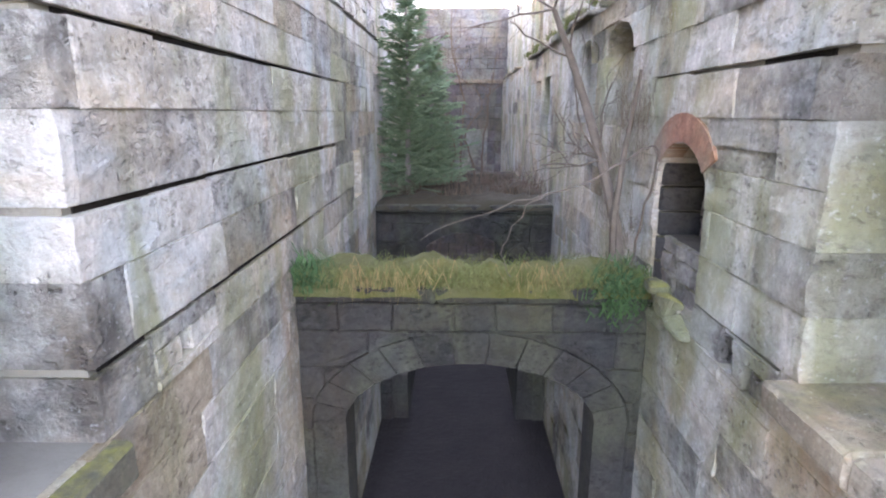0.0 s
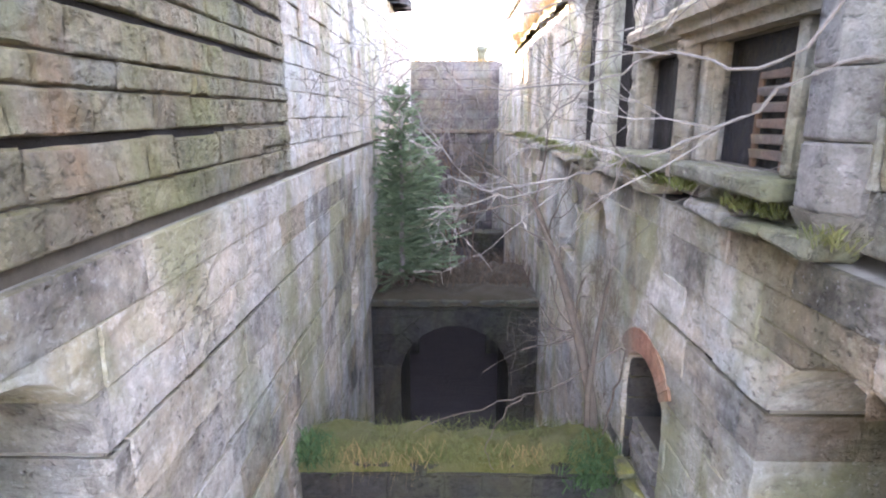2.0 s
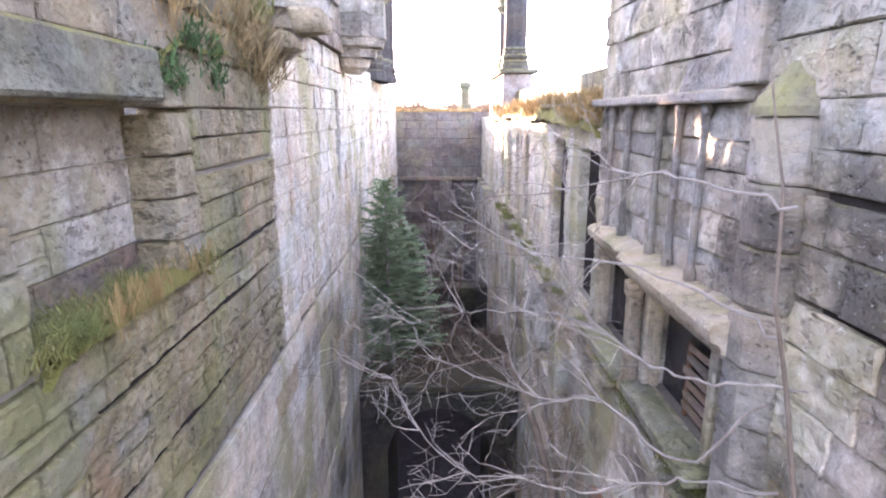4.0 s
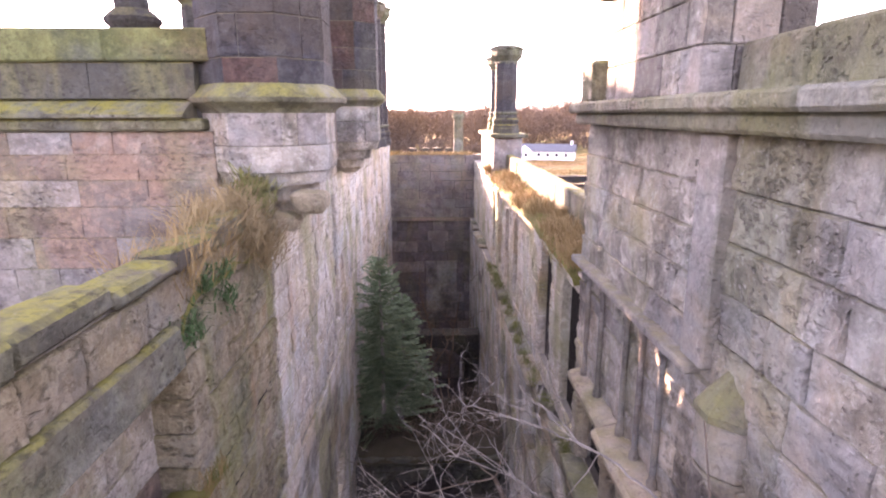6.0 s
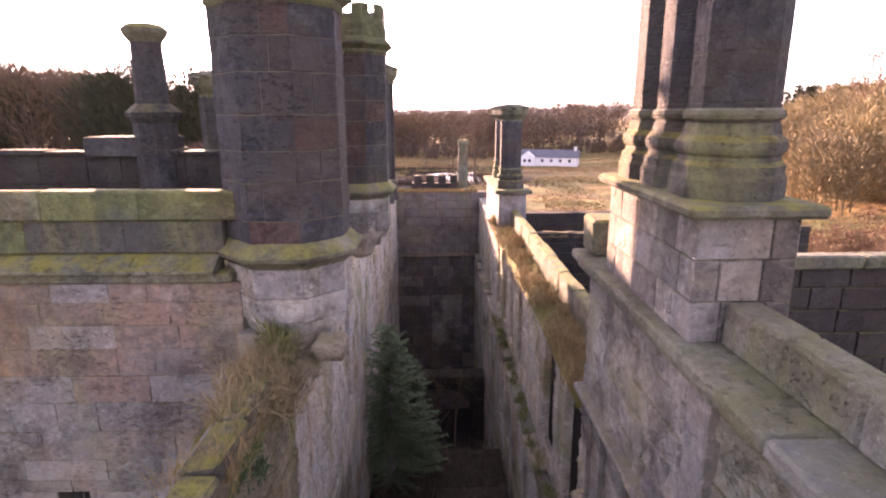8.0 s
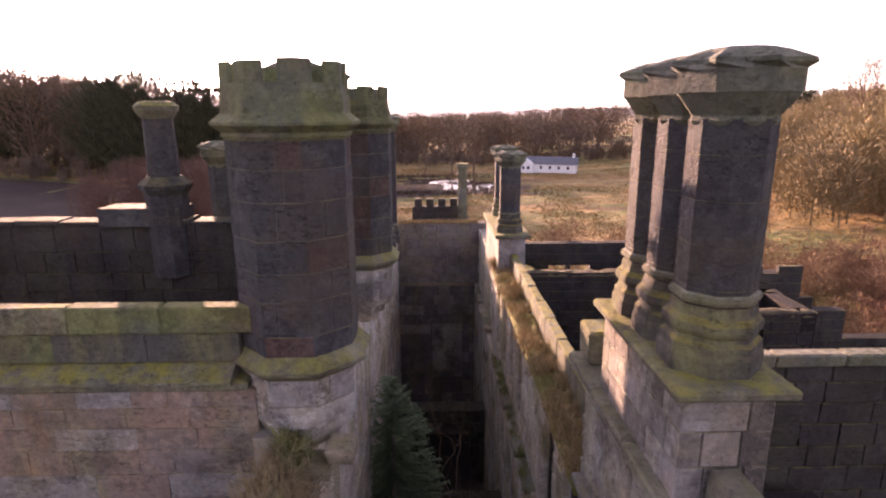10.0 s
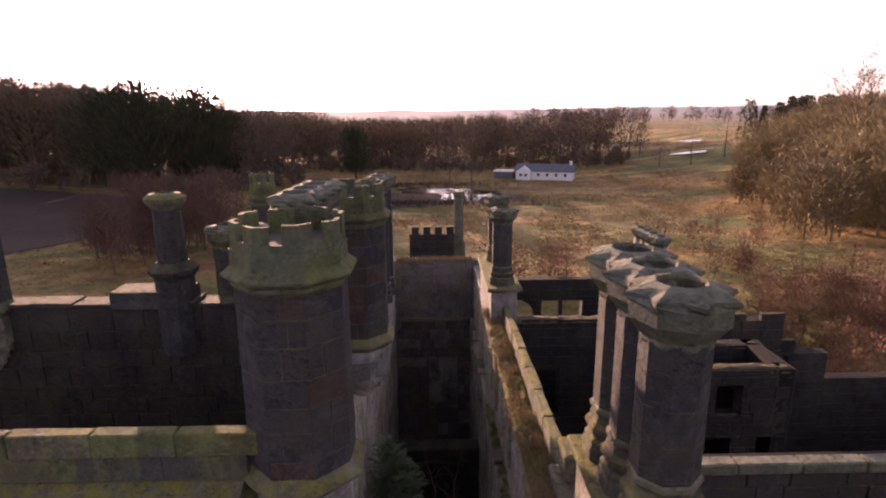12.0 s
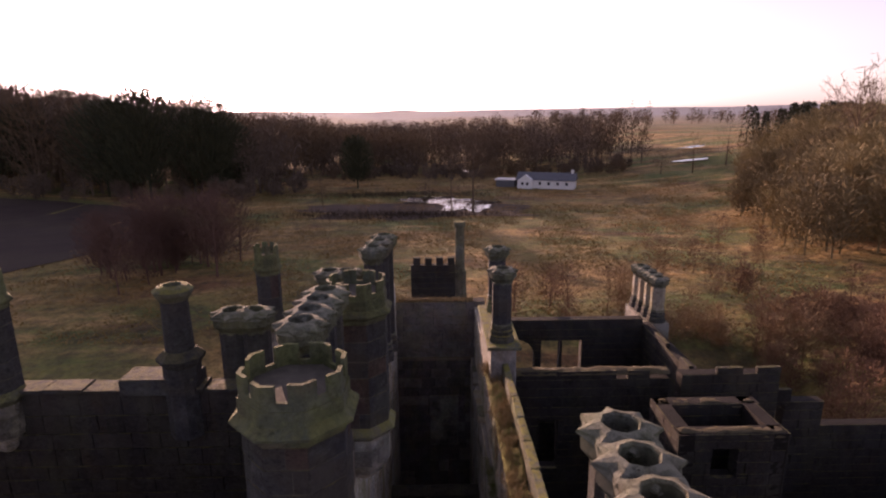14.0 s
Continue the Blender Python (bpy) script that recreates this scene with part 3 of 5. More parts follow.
# ---- bridges over the court ----
def arch_bridge(name, label, y0, y1, zt, rise, spring, half, seed):
    ob = tagged(new(name), label, "bridge", kind="structure")
    rng = random.Random(seed)
    c = 0.185
    g = Gap(c - half, c + half, FLOOR, rise, spring)
    for face, N in ((y0, -Y), (y1, Y)):
        O = Vector((0, face, 0))
        # ring of wedge stones
        n = 13
        for k in range(n):
            a0, a1 = math.pi * k / n + 0.005, math.pi * (k + 1) / n - 0.005
            V = []
            for dep in (0.02, -0.25):
                for a, rr in ((a0, 0), (a1, 0), (a1, 0.42), (a0, 0.42)):
                    V.append(Vector((c - (half + rr) * math.cos(a), 0, spring + (rise - spring + rr) * math.sin(a))) + O + N * dep)
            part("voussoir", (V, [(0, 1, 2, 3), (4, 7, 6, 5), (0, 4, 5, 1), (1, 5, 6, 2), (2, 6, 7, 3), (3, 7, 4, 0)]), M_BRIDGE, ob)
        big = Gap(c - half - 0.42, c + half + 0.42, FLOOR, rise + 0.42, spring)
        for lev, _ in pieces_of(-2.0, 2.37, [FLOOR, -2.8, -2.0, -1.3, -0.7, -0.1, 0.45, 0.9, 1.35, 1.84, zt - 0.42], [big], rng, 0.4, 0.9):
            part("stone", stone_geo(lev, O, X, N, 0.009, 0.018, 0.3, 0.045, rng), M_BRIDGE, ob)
    V, F = [], []
    m = 14
    for i in range(m + 1):
        a = math.pi * i / m
        x, z = c - half * math.cos(a), spring + (rise - spring) * math.sin(a)
        V += [(x, y0 + 0.05, z + 0.02), (x, y1 - 0.05, z + 0.02), (x, y0 + 0.05, zt - 0.45), (x, y1 - 0.05, zt - 0.45)]
        if i < m:
            q = 4 * i
            F += [(q, q + 1, q + 5, q + 4), (q, q + 4, q + 6, q + 2), (q + 1, q + 3, q + 7, q + 5), (q + 2, q + 6, q + 7, q + 3)]
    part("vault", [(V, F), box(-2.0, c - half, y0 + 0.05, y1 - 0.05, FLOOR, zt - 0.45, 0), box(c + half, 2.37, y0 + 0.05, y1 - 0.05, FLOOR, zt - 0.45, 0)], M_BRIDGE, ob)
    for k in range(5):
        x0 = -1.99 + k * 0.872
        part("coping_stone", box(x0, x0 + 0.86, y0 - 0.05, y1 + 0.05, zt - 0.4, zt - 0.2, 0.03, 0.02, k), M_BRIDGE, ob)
    return ob


arch_bridge("bridge_1", "dark stone arch spanning the court, thick with moss", 6.6, 7.3, 2.62, 1.42, 0.55, 1.62, 21)
arch_bridge("bridge_2", "second stone arch further down the court", 13.7, 17.2, 2.5, 1.62, 0.1, 1.45, 22)
arch_bridge("bridge_3", "low third arch at the far end of the court", 23.4, 24.2, 2.25, 1.45, 0.6, 1.5, 24)


def moss_heap(name, label, x0, x1, y0, y1, z, h, seed, mat=None):
    """A lumpy bed of moss lying on a flat top."""
    nx, ny = max(6, int((x1 - x0) / 0.12)), max(5, int((y1 - y0) / 0.12))
    V, F = [], []
    for j in range(ny + 1):
        for i in range(nx + 1):
            a, b = i / nx, j / ny
            e = min(1, 5 * min(b, 1 - b)) * min(1, 9 * min(a, 1 - a) + 0.35)
            x, y = x0 + a * (x1 - x0), y0 + b * (y1 - y0)
            q = noise.noise((x * 1.7 + seed, y * 1.7, 0.3)) * 0.65 + noise.noise((x * 6 + seed, y * 6, 1.3)) * 0.42
            lob = noise.noise((x * 2.3 + seed, 5.1, 0)) + 0.6 * noise.noise((x * 6.1 + seed, 2.2, 0))
            V.append((x, y + (0.11 * lob * (1 if b < 0.5 else -1) if min(b, 1 - b) < 0.3 else 0), z + (h * e * (0.75 + 1.0 * q + 0.25 * lob) if e > 0 else -0.07 - 0.12 * max(0, lob))))
    for j in range(ny):
        for i in range(nx):
            k = j * (nx + 1) + i
            F.append((k, k + 1, k + nx + 2, k + nx + 1))
    ob = part(name, (V, F), mat or M_MOSS, smooth=True)
    return tagged(ob, label, "moss", kind="stuff")


M_MOSSBED = soft_mat("moss_cushion", (0.075, 0.085, 0.02), (0.17, 0.155, 0.045), 3.0, bump=1.0, c=(0.1, 0.1, 0.04), cs=1.1)
moss_heap("moss", "thick yellow-green moss cushion on the arch", -1.98, 2.35, 6.5, 7.4, 2.40, 0.32, 1, M_MOSSBED)
M_LITTER = soft_mat("leaf_litter", (0.05, 0.04, 0.025), (0.03, 0.03, 0.016), 3.0)
moss_heap("moss", "dark moss and leaf litter on the further arch", -1.98, 2.35, 13.6, 15.2, 2.26, 0.2, 2, M_LITTER)


def grow(name, label, geo, mat):
    return tagged(part(name, geo, mat), label, "grass", kind="stuff")


grow("grass", "long grass hanging from the mossy arch", blades(7500, lambda r: (r.uniform(-1.95, 2.3), r.choice((r.uniform(6.48, 6.75), r.uniform(6.5, 7.35))), 2.52 + r.uniform(-0.12, 0.1)), 0.05, 0.2, 0.005, 0.8, 41, 0.4), M_GRASS)
grow("hanging_grass", "dead grass hanging over the arch face", blades(150, lambda r: (r.choice((-1.3, -1.15, -0.7, -0.35, 0.9, 1.15)) + r.gauss(0, 0.16), r.uniform(6.42, 6.55), 2.52 + r.uniform(-0.12, 0.1)), 0.15, 0.42, 0.005, 0.5, 42, 1.7), M_DRY)

# ---- brick arch over the side doorway ----
ba = thing("brick_arch", "red brick arch over the side doorway", "arch", kind="structure")
for k in range(15):
    a0, a1 = math.pi * (0.17 + 0.66 * k / 15), math.pi * (0.17 + 0.66 * (k + 0.93) / 15)
    V = []
    for xx in (2.352, 2.6):
        for a, rr in ((a0, 0.0), (a1, 0.0), (a1, 0.3), (a0, 0.3)):
            V.append((xx, 6.075 - (0.675 + rr) * math.cos(a), 3.65 + (0.55 + rr) * math.sin(a)))
    part("brick", (V, [(0, 3, 2, 1), (4, 5, 6, 7), (0, 1, 5, 4), (1, 2, 6, 5), (2, 3, 7, 6), (3, 0, 4, 7)]), M_BRICK, ba)

# ---- windows of the east wall ----
def hood(name, label, y0, y1, back):
    V, F = [], []
    prof = [(2.52, 7.66), (2.36, 7.66), (2.34, 7.74), (2.27, 7.76), (2.25, 7.83), (2.18, 7.86), (2.16, 7.95), (2.2, 8.0), (2.52, 8.06)]
    for y in (y0, y1):
        V += [(min(2.54, x + back), y, z) for x, z in prof]
    n = len(prof)
    F = [(i, i + 1, n + i + 1, n + i) for i in range(n - 1)] + [tuple(range(n))[::-1], tuple(range(n, 2 * n))]
    return tagged(part(name, (V, F), M_WARM), label, "window hood", kind="structure")


hood("hood_mould", "moulded stone hood over the larger window", 3.5, 5.72, 0.0)
hood("hood_mould", "moulded stone hood over the smaller window", 5.76, 7.36, 0.1)
for nm, a, b in (("window_1", 3.95, 5.35), ("window_2", 5.95, 7.25)):
    w = thing(nm, "glassless stone window with moulded jambs and mossy sill", "window", kind="structure")
    part("sill", box(2.22, 2.62, a - 0.2, b + 0.14, 6.42, 6.57, 0.025, 0.01, 4), M_LICHEN, w)
    for yy, sg in ((a, 1), (b, -1)):
        lo, hi = sorted((yy - sg * 0.11, yy + sg * 0.004))
        jb = part("jamb", box(2.42, 2.56, lo, hi, 6.57, 7.66, 0.02), M_WARM, w)
        lo, hi = sorted((yy + sg * 0.006, yy + sg * 0.04))
        part("roll_moulding", box(2.5, 2.6, lo, hi, 6.57, 7.66, 0.012), M_WARM, jb)
    # Dark sheet just behind the opening imitates the shade inside.
    part("pane", box(2.66, 2.7, a, b, 6.58, 7.66, 0), M_VOID, w, "blue-black sheet standing in for the unlit opening")
colm = thing("mullion_shaft", "round golden sandstone shaft between the windows", "column", kind="structure")
part("shaft", lathe(2.37, 5.6, [(0.13, 6.4), (0.13, 6.5), (0.1, 6.56), (0.1, 7.52), (0.13, 7.58), (0.13, 7.7)], 12), M_OCHRE, colm, smooth=False)
sh_ = thing("broken_shutter", "broken pinkish slatted shutter leaning inside the window", "shutter")
for k in range(6):
    part("slat", box(2.585, 2.62, 4.2 + 0.02 * k, 4.72 - 0.03 * (k % 3), 6.66 + 0.125 * k, 6.73 + 0.125 * k, 0.006, 0.012, k), M_RED, sh_)
part("stile", box(2.6, 2.635, 4.22, 4.28, 6.58, 7.4, 0.006), M_TIMBER, sh_)
part("stile", box(2.6, 2.635, 4.66, 4.72, 6.58, 7.35, 0.006), M_TIMBER, sh_)

# slender blind shafts above the hoods; their dark stone stands for shadow lines
for y in (7.1, 6.45, 5.5, 5.02, 4.5):
    tagged(part("wall_shaft", lathe(2.44, y, [(0.055, 8.04), (0.055, 8.12), (0.034, 8.18), (0.034, 9.45), (0.05, 9.5), (0.05, 9.6)], 8), M_SOOT_SHADE), "slender half-round shaft on the blind panelling", "shaft", kind="structure")
tagged(part("beam_course", box(2.34, 2.6, 3.9, 7.8, 9.6, 9.7, 0.02), M_GREY), "projecting flat course above the panelling", "string course", kind="structure")
# octagonal buttress beside the window
bt = thing("buttress", "octagonal angle buttress of dressed stone", "buttress", kind="structure")
for k in range(7):
    part("stone", lathe(2.58, 3.42, [(0.28, 6.42 + 0.44 * k), (0.295, 6.44 + 0.44 * k), (0.295, 6.83 + 0.44 * k), (0.28, 6.85 + 0.44 * k)], 8), M_SOOT_SHADE if k % 3 else M_GREY, bt)
part("weathering", lathe(2.58, 3.42, [(0.32, 9.5), (0.32, 9.56), (0.1, 9.85)], 8), M_MOSSY, bt)
part("foot", lathe(2.56, 3.42, [(0.16, 6.15), (0.3, 6.42)], 8), M_GREY, bt)

# broken string course under the windows
rng = random.Random(77)
st = thing("string_course", "broken projecting ledge stones under the upper windows", "ledge", kind="structure")
y = -1.0
while y < 29:
    l = rng.uniform(0.5, 1.0)
    if rng.random() < 0.8:
        part("ledge_stone", box(2.26 + rng.uniform(-0.05, 0.05), 2.62, y, y + l - 0.03, 6.13, 6.24 + rng.uniform(-0.02, 0.05), 0.03, 0.04, int(y * 10) + 50), rng.choice((M_WARM, M_PITTED, M_OCHRE, M_LICHEN)), st)
    y += l
# ---- mossy gutter and coping of the roofless east range ----
moss_heap("gutter_moss", "tawny moss filling the stone gutter", 2.42, 3.08, 7.9, 22.3, 9.24, 0.5, 7, M_MOSS)
grow("gutter_grass", "dry grass along the gutter", blades(9000, near_clump(clumps(random.Random(8), 70, (2.42, 8, 9.42), (3.0, 22, 9.72)), (0.12, 0.2, 0.07)), 0.1, 0.38, 0.008, 0.6, 43, 0.4), M_DRY)
cp = thing("parapet_coping", "long thin sunlit coping on the gutter parapet", "coping", kind="structure")
for k in range(10):
    part("coping_stone", box(3.02, 3.3, 7.85 + 1.45 * k, 9.27 + 1.45 * k, 9.1, 10.28, 0.03, 0.02, k), M_MOSSY, cp)

# ---- growth on the west wall ----
moss_heap("ledge_turf", "turf on the sill of the blocked window", -2.4, -1.97, 2.5, 4.78, 8.1, 0.16, 31)
grow("ledge_grass", "bright grass on the blocked window's sill", blades(3200, near_clump(clumps(random.Random(9), 26, (-2.3, 2.55, 8.16), (-1.97, 4.7, 8.24)), (0.05, 0.09, 0.03)), 0.06, 0.24, 0.004, 0.7, 44, 0.4), M_GRASS)
grow("hanging_grass", "dead grass hanging from the sill", blades(170, near_clump(clumps(random.Random(10), 9, (-1.98, 3.0, 8.16), (-1.95, 4.7, 8.2)), (0.01, 0.06, 0.02)), 0.15, 0.5, 0.003, 0.35, 45, 1.9), M_DRY)
moss_heap("wall_head_turf", "earth and turf in the breach of the wall head", -2.7, -2.0, 4.2, 6.9, 9.95, 0.42, 32)
grow("wall_head_weeds", "tall dry weeds growing from the wall head", blades(2300, near_clump(clumps(random.Random(12), 16, (-2.5, 4.4, 10.1), (-2.0, 7.0, 10.4)), (0.1, 0.15, 0.1)), 0.2, 0.6, 0.004, 0.4, 46, 0.1), M_DRY)
grow("wall_head_ivy", "green weeds on the wall head", blades(1500, near_clump(clumps(random.Random(13), 12, (-2.3, 4.2, 9.7), (-1.95, 5.6, 10.3)), (0.05, 0.1, 0.08)), 0.05, 0.18, 0.01, 0.8, 47, 0.6), M_FERN)
grow("fern", "dark fern clump at the foot of the tree", blades(800, lambda r: (min(2.33, r.gauss(1.98, 0.17)), r.uniform(6.42, 6.75), r.gauss(2.32, 0.15)), 0.08, 0.3, 0.01, 0.8, 48, 0.7), M_FERN)
grow("fern", "fern clump against the west wall", blades(480, lambda r: (max(-1.97, r.gauss(-1.8, 0.12)), r.uniform(6.45, 6.8), r.gauss(2.5, 0.1)), 0.08, 0.32, 0.01, 0.7, 49, 0.5), M_FERN)

tagged(part("pilaster", box(2.4, 2.56, 3.72, 4.12, 9.72, 11.62, 0.02), M_GREY), "flat sooty pilaster strip below the cornice", "pilaster", kind="structure")
# ---- sills of the arched openings, court floor and bank ----
tagged(part("sill", [box(-2.78, -1.84, 1.05, 2.0, 2.42, 2.66, 0.03, 0.02, 1), box(-2.78, -1.86, 2.02, 2.92, 2.4, 2.65, 0.03, 0.02, 2)], M_MOSSY), "mossy projecting sill stones of the west opening", "sill", kind="structure")
tagged(part("sill", [box(2.2, 3.1, 1.85, 2.8, 2.42, 2.66, 0.03, 0.02, 3), box(2.18, 3.1, 2.82, 3.74, 2.42, 2.67, 0.03, 0.02, 4)], M_WARM), "pale broken sill slab of the east opening", "sill", kind="structure")
tagged(part("floor", box(-1.99, 2.36, -2.5, 30.4, FLOOR - 0.2, FLOOR + 0.06, 0), M_FLOOR), "black wet earth floor of the court", "floor", kind="structure")
moss_heap("bank_growth", "dark brambles and leaf litter on the raised end of the court", -1.98, 2.35, 15.0, 17.3, 2.22, 0.3, 71, M_LITTER)
grow("bramble", "tangled dead bramble stems beyond the second arch", blades(1100, lambda r: (r.uniform(-1.9, 2.3), r.uniform(14.4, 17.2), 2.35), 0.15, 0.8, 0.008, 0.6, 72, 0.1), M_TWIG)

M_BARKLIKE = soft_mat("dead_stems", (0.2, 0.17, 0.12), (0.13, 0.11, 0.08), 4.0, bump=0)
# bush and dead weeds spilling over the wall head by the turret
sp = random.Random(91)
grow("wall_head_bush", "brown twiggy bush spilling over the wall head", blades(2600, near_clump(clumps(sp, 14, (-2.35, 5.4, 9.9), (-1.9, 7.1, 10.6)), (0.1, 0.16, 0.14)), 0.15, 0.55, 0.006, 0.8, 92, 0.5), M_RUST)
grow("wall_head_shoots", "green shoots by the turret foot", blades(900, near_clump(clumps(sp, 6, (-2.3, 6.2, 10.4), (-2.0, 7.1, 10.9)), (0.08, 0.12, 0.1)), 0.1, 0.3, 0.01, 0.6, 93, 0.3), M_GRASS)
# moss tufts in the broken string course of the east wall
grow("ledge_moss_grass", "tufts of moss and grass along the broken ledge", blades(3200, near_clump(clumps(sp, 40, (2.28, 2.5, 6.26), (2.5, 20, 6.34)), (0.05, 0.12, 0.02)), 0.05, 0.2, 0.006, 0.8, 94, 0.4), M_GRASS)
grow("creeper", "dead creeper hanging down the east wall by the tree", blades(420, near_clump(clumps(sp, 12, (2.22, 6.9, 3.0), (2.33, 8.4, 4.8)), (0.02, 0.1, 0.2)), 0.2, 0.6, 0.003, 0.4, 95, 1.8), M_BARKLIKE)

stone_wall("blocking_wall", "grey rubble half blocking the brick-arched doorway", (2.9, 0, 0), Y, -X, 5.4, 6.66, [2.45, 2.75, 3.05, 3.3, 3.5], [], 0.3, M_ENDWALL, 0.3, 0.6, seed=38, gap=0.012, amp=0.03)
# Added lining in dark stone, so the far reveal looks shaded.
tagged(part("jamb", [box(2.43, 3.4, 6.66, 6.76, 2.47 + 0.3 * k, 2.755 + 0.3 * k, 0.012, 0.008, k) for k in range(5)], M_DARK), "dark reveal lining standing in for shade in the side doorway", "jamb", kind="structure")
# Added dark sheet: imitates the shade deep inside the doorway.
tagged(part("doorway_back", box(3.42, 3.47, 5.2, 6.95, 2.3, 4.4, 0), M_DARKRED), "dark sheet standing in for the unlit depth of the doorway", "wall", kind="structure")
grow("wall_head_fringe", "pale dead grass fringing the end wall", blades(1500, lambda r: (r.uniform(-2.0, 2.5), r.uniform(30.5, 31.2), 9.58), 0.06, 0.28, 0.014, 0.5, 96, 0.1), M_DRY)

stone_wall("blocking_wall", "grey rubble sill under the brick arch", (2.5, 0, 0), Y, -X, 5.4, 6.7, [2.45, 2.68, 2.9, 3.08], [], 0.36, M_GREY, 0.25, 0.5, seed=39, gap=0.014, amp=0.04)
bl = thing("broken_ledge", "mossy broken stones tilting out of the wall by the arch", "ledge", kind="structure")
for k, (y0, y1, z0, m) in enumerate(((5.4, 5.74, 2.24, M_LICHEN), (5.74, 6.12, 2.36, M_MOSSY), (6.1, 6.5, 2.46, M_MOSSY), (5.9, 6.35, 2.14, M_LICHEN))):
    part("stone", box(2.2 + 0.05 * (k % 2), 2.46, y0, y1, z0, z0 + 0.17, 0.03, 0.06, 70 + k), m, bl)
cb = thing("broken_corbel", "broken rust-brown corbel stones jutting from the turret foot", "corbel stones", kind="structure")
part("stone", box(-1.95, -1.55, 6.85, 7.4, 10.25, 10.5, 0.04, 0.06, 5), M_OCHRE, cb)
part("stone", box(-1.62, -1.22, 6.9, 7.4, 10.48, 10.75, 0.04, 0.06, 6), M_OCHRE, cb)

# ---- chimney stack on the east wall ----
set_of("cornice_east", "mossy moulded cornice along the wall head", "cornice", [box(2.2, 2.9, -2.5 + 1.29 * k, -1.22 + 1.29 * k, 11.78, 11.92, 0.03, 0.006, k) for k in range(8)] +
            [box(2.3, 2.9, -2.5, 7.8, 11.63, 11.78, 0.03)], M_LICHEN, "cornice_stone")
pp = thing("parapet_east", "plain ashlar parapet with weathered coping", "parapet", kind="structure")
for k in range(8):
    part("stone", box(2.66, 2.98, -2.5 + 0.83 * k, -1.675 + 0.83 * k, 11.92, 12.32, 0.03, 0.012, k), M_LICHEN, pp)
part("stub", box(2.35, 2.75, 7.2, 7.8, 11.92, 12.45, 0.04, 0.02), M_MOSSY, pp)


def star_cap(cx, cy, z0, r):
    """A flared cap with eight points round a flue hole."""
    V, F = [], []
    # radius, height, radius of the eight inner corners relative to an octagon's
    rings = [(0.68, 0.0, 1.0), (0.74, 0.04, 1.0), (0.72, 0.09, 1.0), (0.98, 0.27, 1.0), (1.02, 0.29, 1.0), (1.02, 0.48, 1.0), (1.16, 0.53, 0.78), (1.13, 0.57, 0.78), (0.74, 0.65, 0.96), (0.52, 0.68, 1.0), (0.47, 0.64, 1.0), (0.43, -0.25, 1.0)]
    n = 16
    for q, dz, st in rings:
        for k in range(n):
            a = 2 * math.pi * k / n
            f = r * q * (1 if k % 2 == 0 else 0.924 * st)
            V.append((cx + f * math.cos(a), cy + f * math.sin(a), z0 + dz))
    for i in range(len(rings) - 1):
        for k in range(n):
            k2 = (k + 1) % n
            F.append((i * n + k, i * n + k2, (i + 1) * n + k2, (i + 1) * n + k))
    F.append(tuple((len(rings) - 1) * n + k for k in range(n)))
    return V, F


def chimney_row(name, label, spots, zb, zt, r, mats=(M_DARK, M_PLINTH), base=True):
    ob = thing(name, label, "chimney")
    for k, (cx, cy) in enumerate(spots):
        if base:
            part("plinth", lathe(cx, cy, [(1.3 * r, zb), (1.3 * r, zb + 0.17), (1.24 * r, zb + 0.22), (1.24 * r, zb + 0.29), (1.14 * r, zb + 0.33), (1.12 * r, zb + 0.37), (1.2 * r, zb + 0.4), (1.24 * r, zb + 0.44), (1.22 * r, zb + 0.5), (1.08 * r, zb + 0.56), (1.03 * r, zb + 0.66)]), mats[1], ob, "mossy moulded base")
            part("ring_moulding", lathe(cx, cy, [(1.0 * r, zb + 0.68), (1.09 * r, zb + 0.7), (1.12 * r, zb + 0.735), (1.09 * r, zb + 0.77), (1.0 * r, zb + 0.79)]), M_CAP, ob)
        sh = part("shaft", lathe(cx, cy, [(r, zb)] + [q for j in range(int((zt - 0.6 - zb) / 0.42)) for q in ((r, zb + 0.42 * j + 0.41), (r - 0.008, zb + 0.42 * j + 0.415), (r, zb + 0.42 * j + 0.42))] + [(r, zt - 0.6)]), mats[0], ob)
        part("cap", star_cap(cx, cy, zt - 0.66, 1.4 * r), M_CAP, ob, "flared eight-pointed cap with open flue")
    return ob


stk = thing("chimney_stack", "square ashlar chimney base, soot-streaked, on the wall head", "chimney stack")
rs = random.Random(4)
# South face gets darker stone: soot streaks plus that side's shade, in colour.
for O, U, N, u0, u1 in (((0, 4.15, 0), X, -Y, 2.36, 3.25), ((2.36, 0, 0), Y, -X, 4.15, 6.6), ((3.25, 0, 0), Y, X, 4.15, 6.6)):
    for lev, _ in pieces_of(u0, u1, [11.92, 12.3, 12.68, 13.06], [], rs, 0.35, 0.7):
        part("stone", stone_geo(lev, Vector(O), U, N, 0.008, 0.012, 0.15, 0.008, rs, 3), rs.choice((M_SOOT_SHADE, M_SOOT_SHADE, M_GREY)) if N == -Y else rs.choice((M_GREY, M_PITTED, M_SOOT_SHADE)), stk)
part("core", box(2.4, 3.21, 4.19, 6.6, 11.9, 13.06, 0), M_CORE, stk)
part("cap_slab", [box(2.22, 3.4, 4.0, 6.72, 13.06, 13.17, 0.03)], M_MOSSY, stk, "mossy projecting slab")
chimney_row("chimney", "three joined octagonal chimney shafts with star-shaped caps", [(2.84, 4.72), (2.84, 5.47), (2.84, 6.22)], 13.17, 16.18, 0.385)

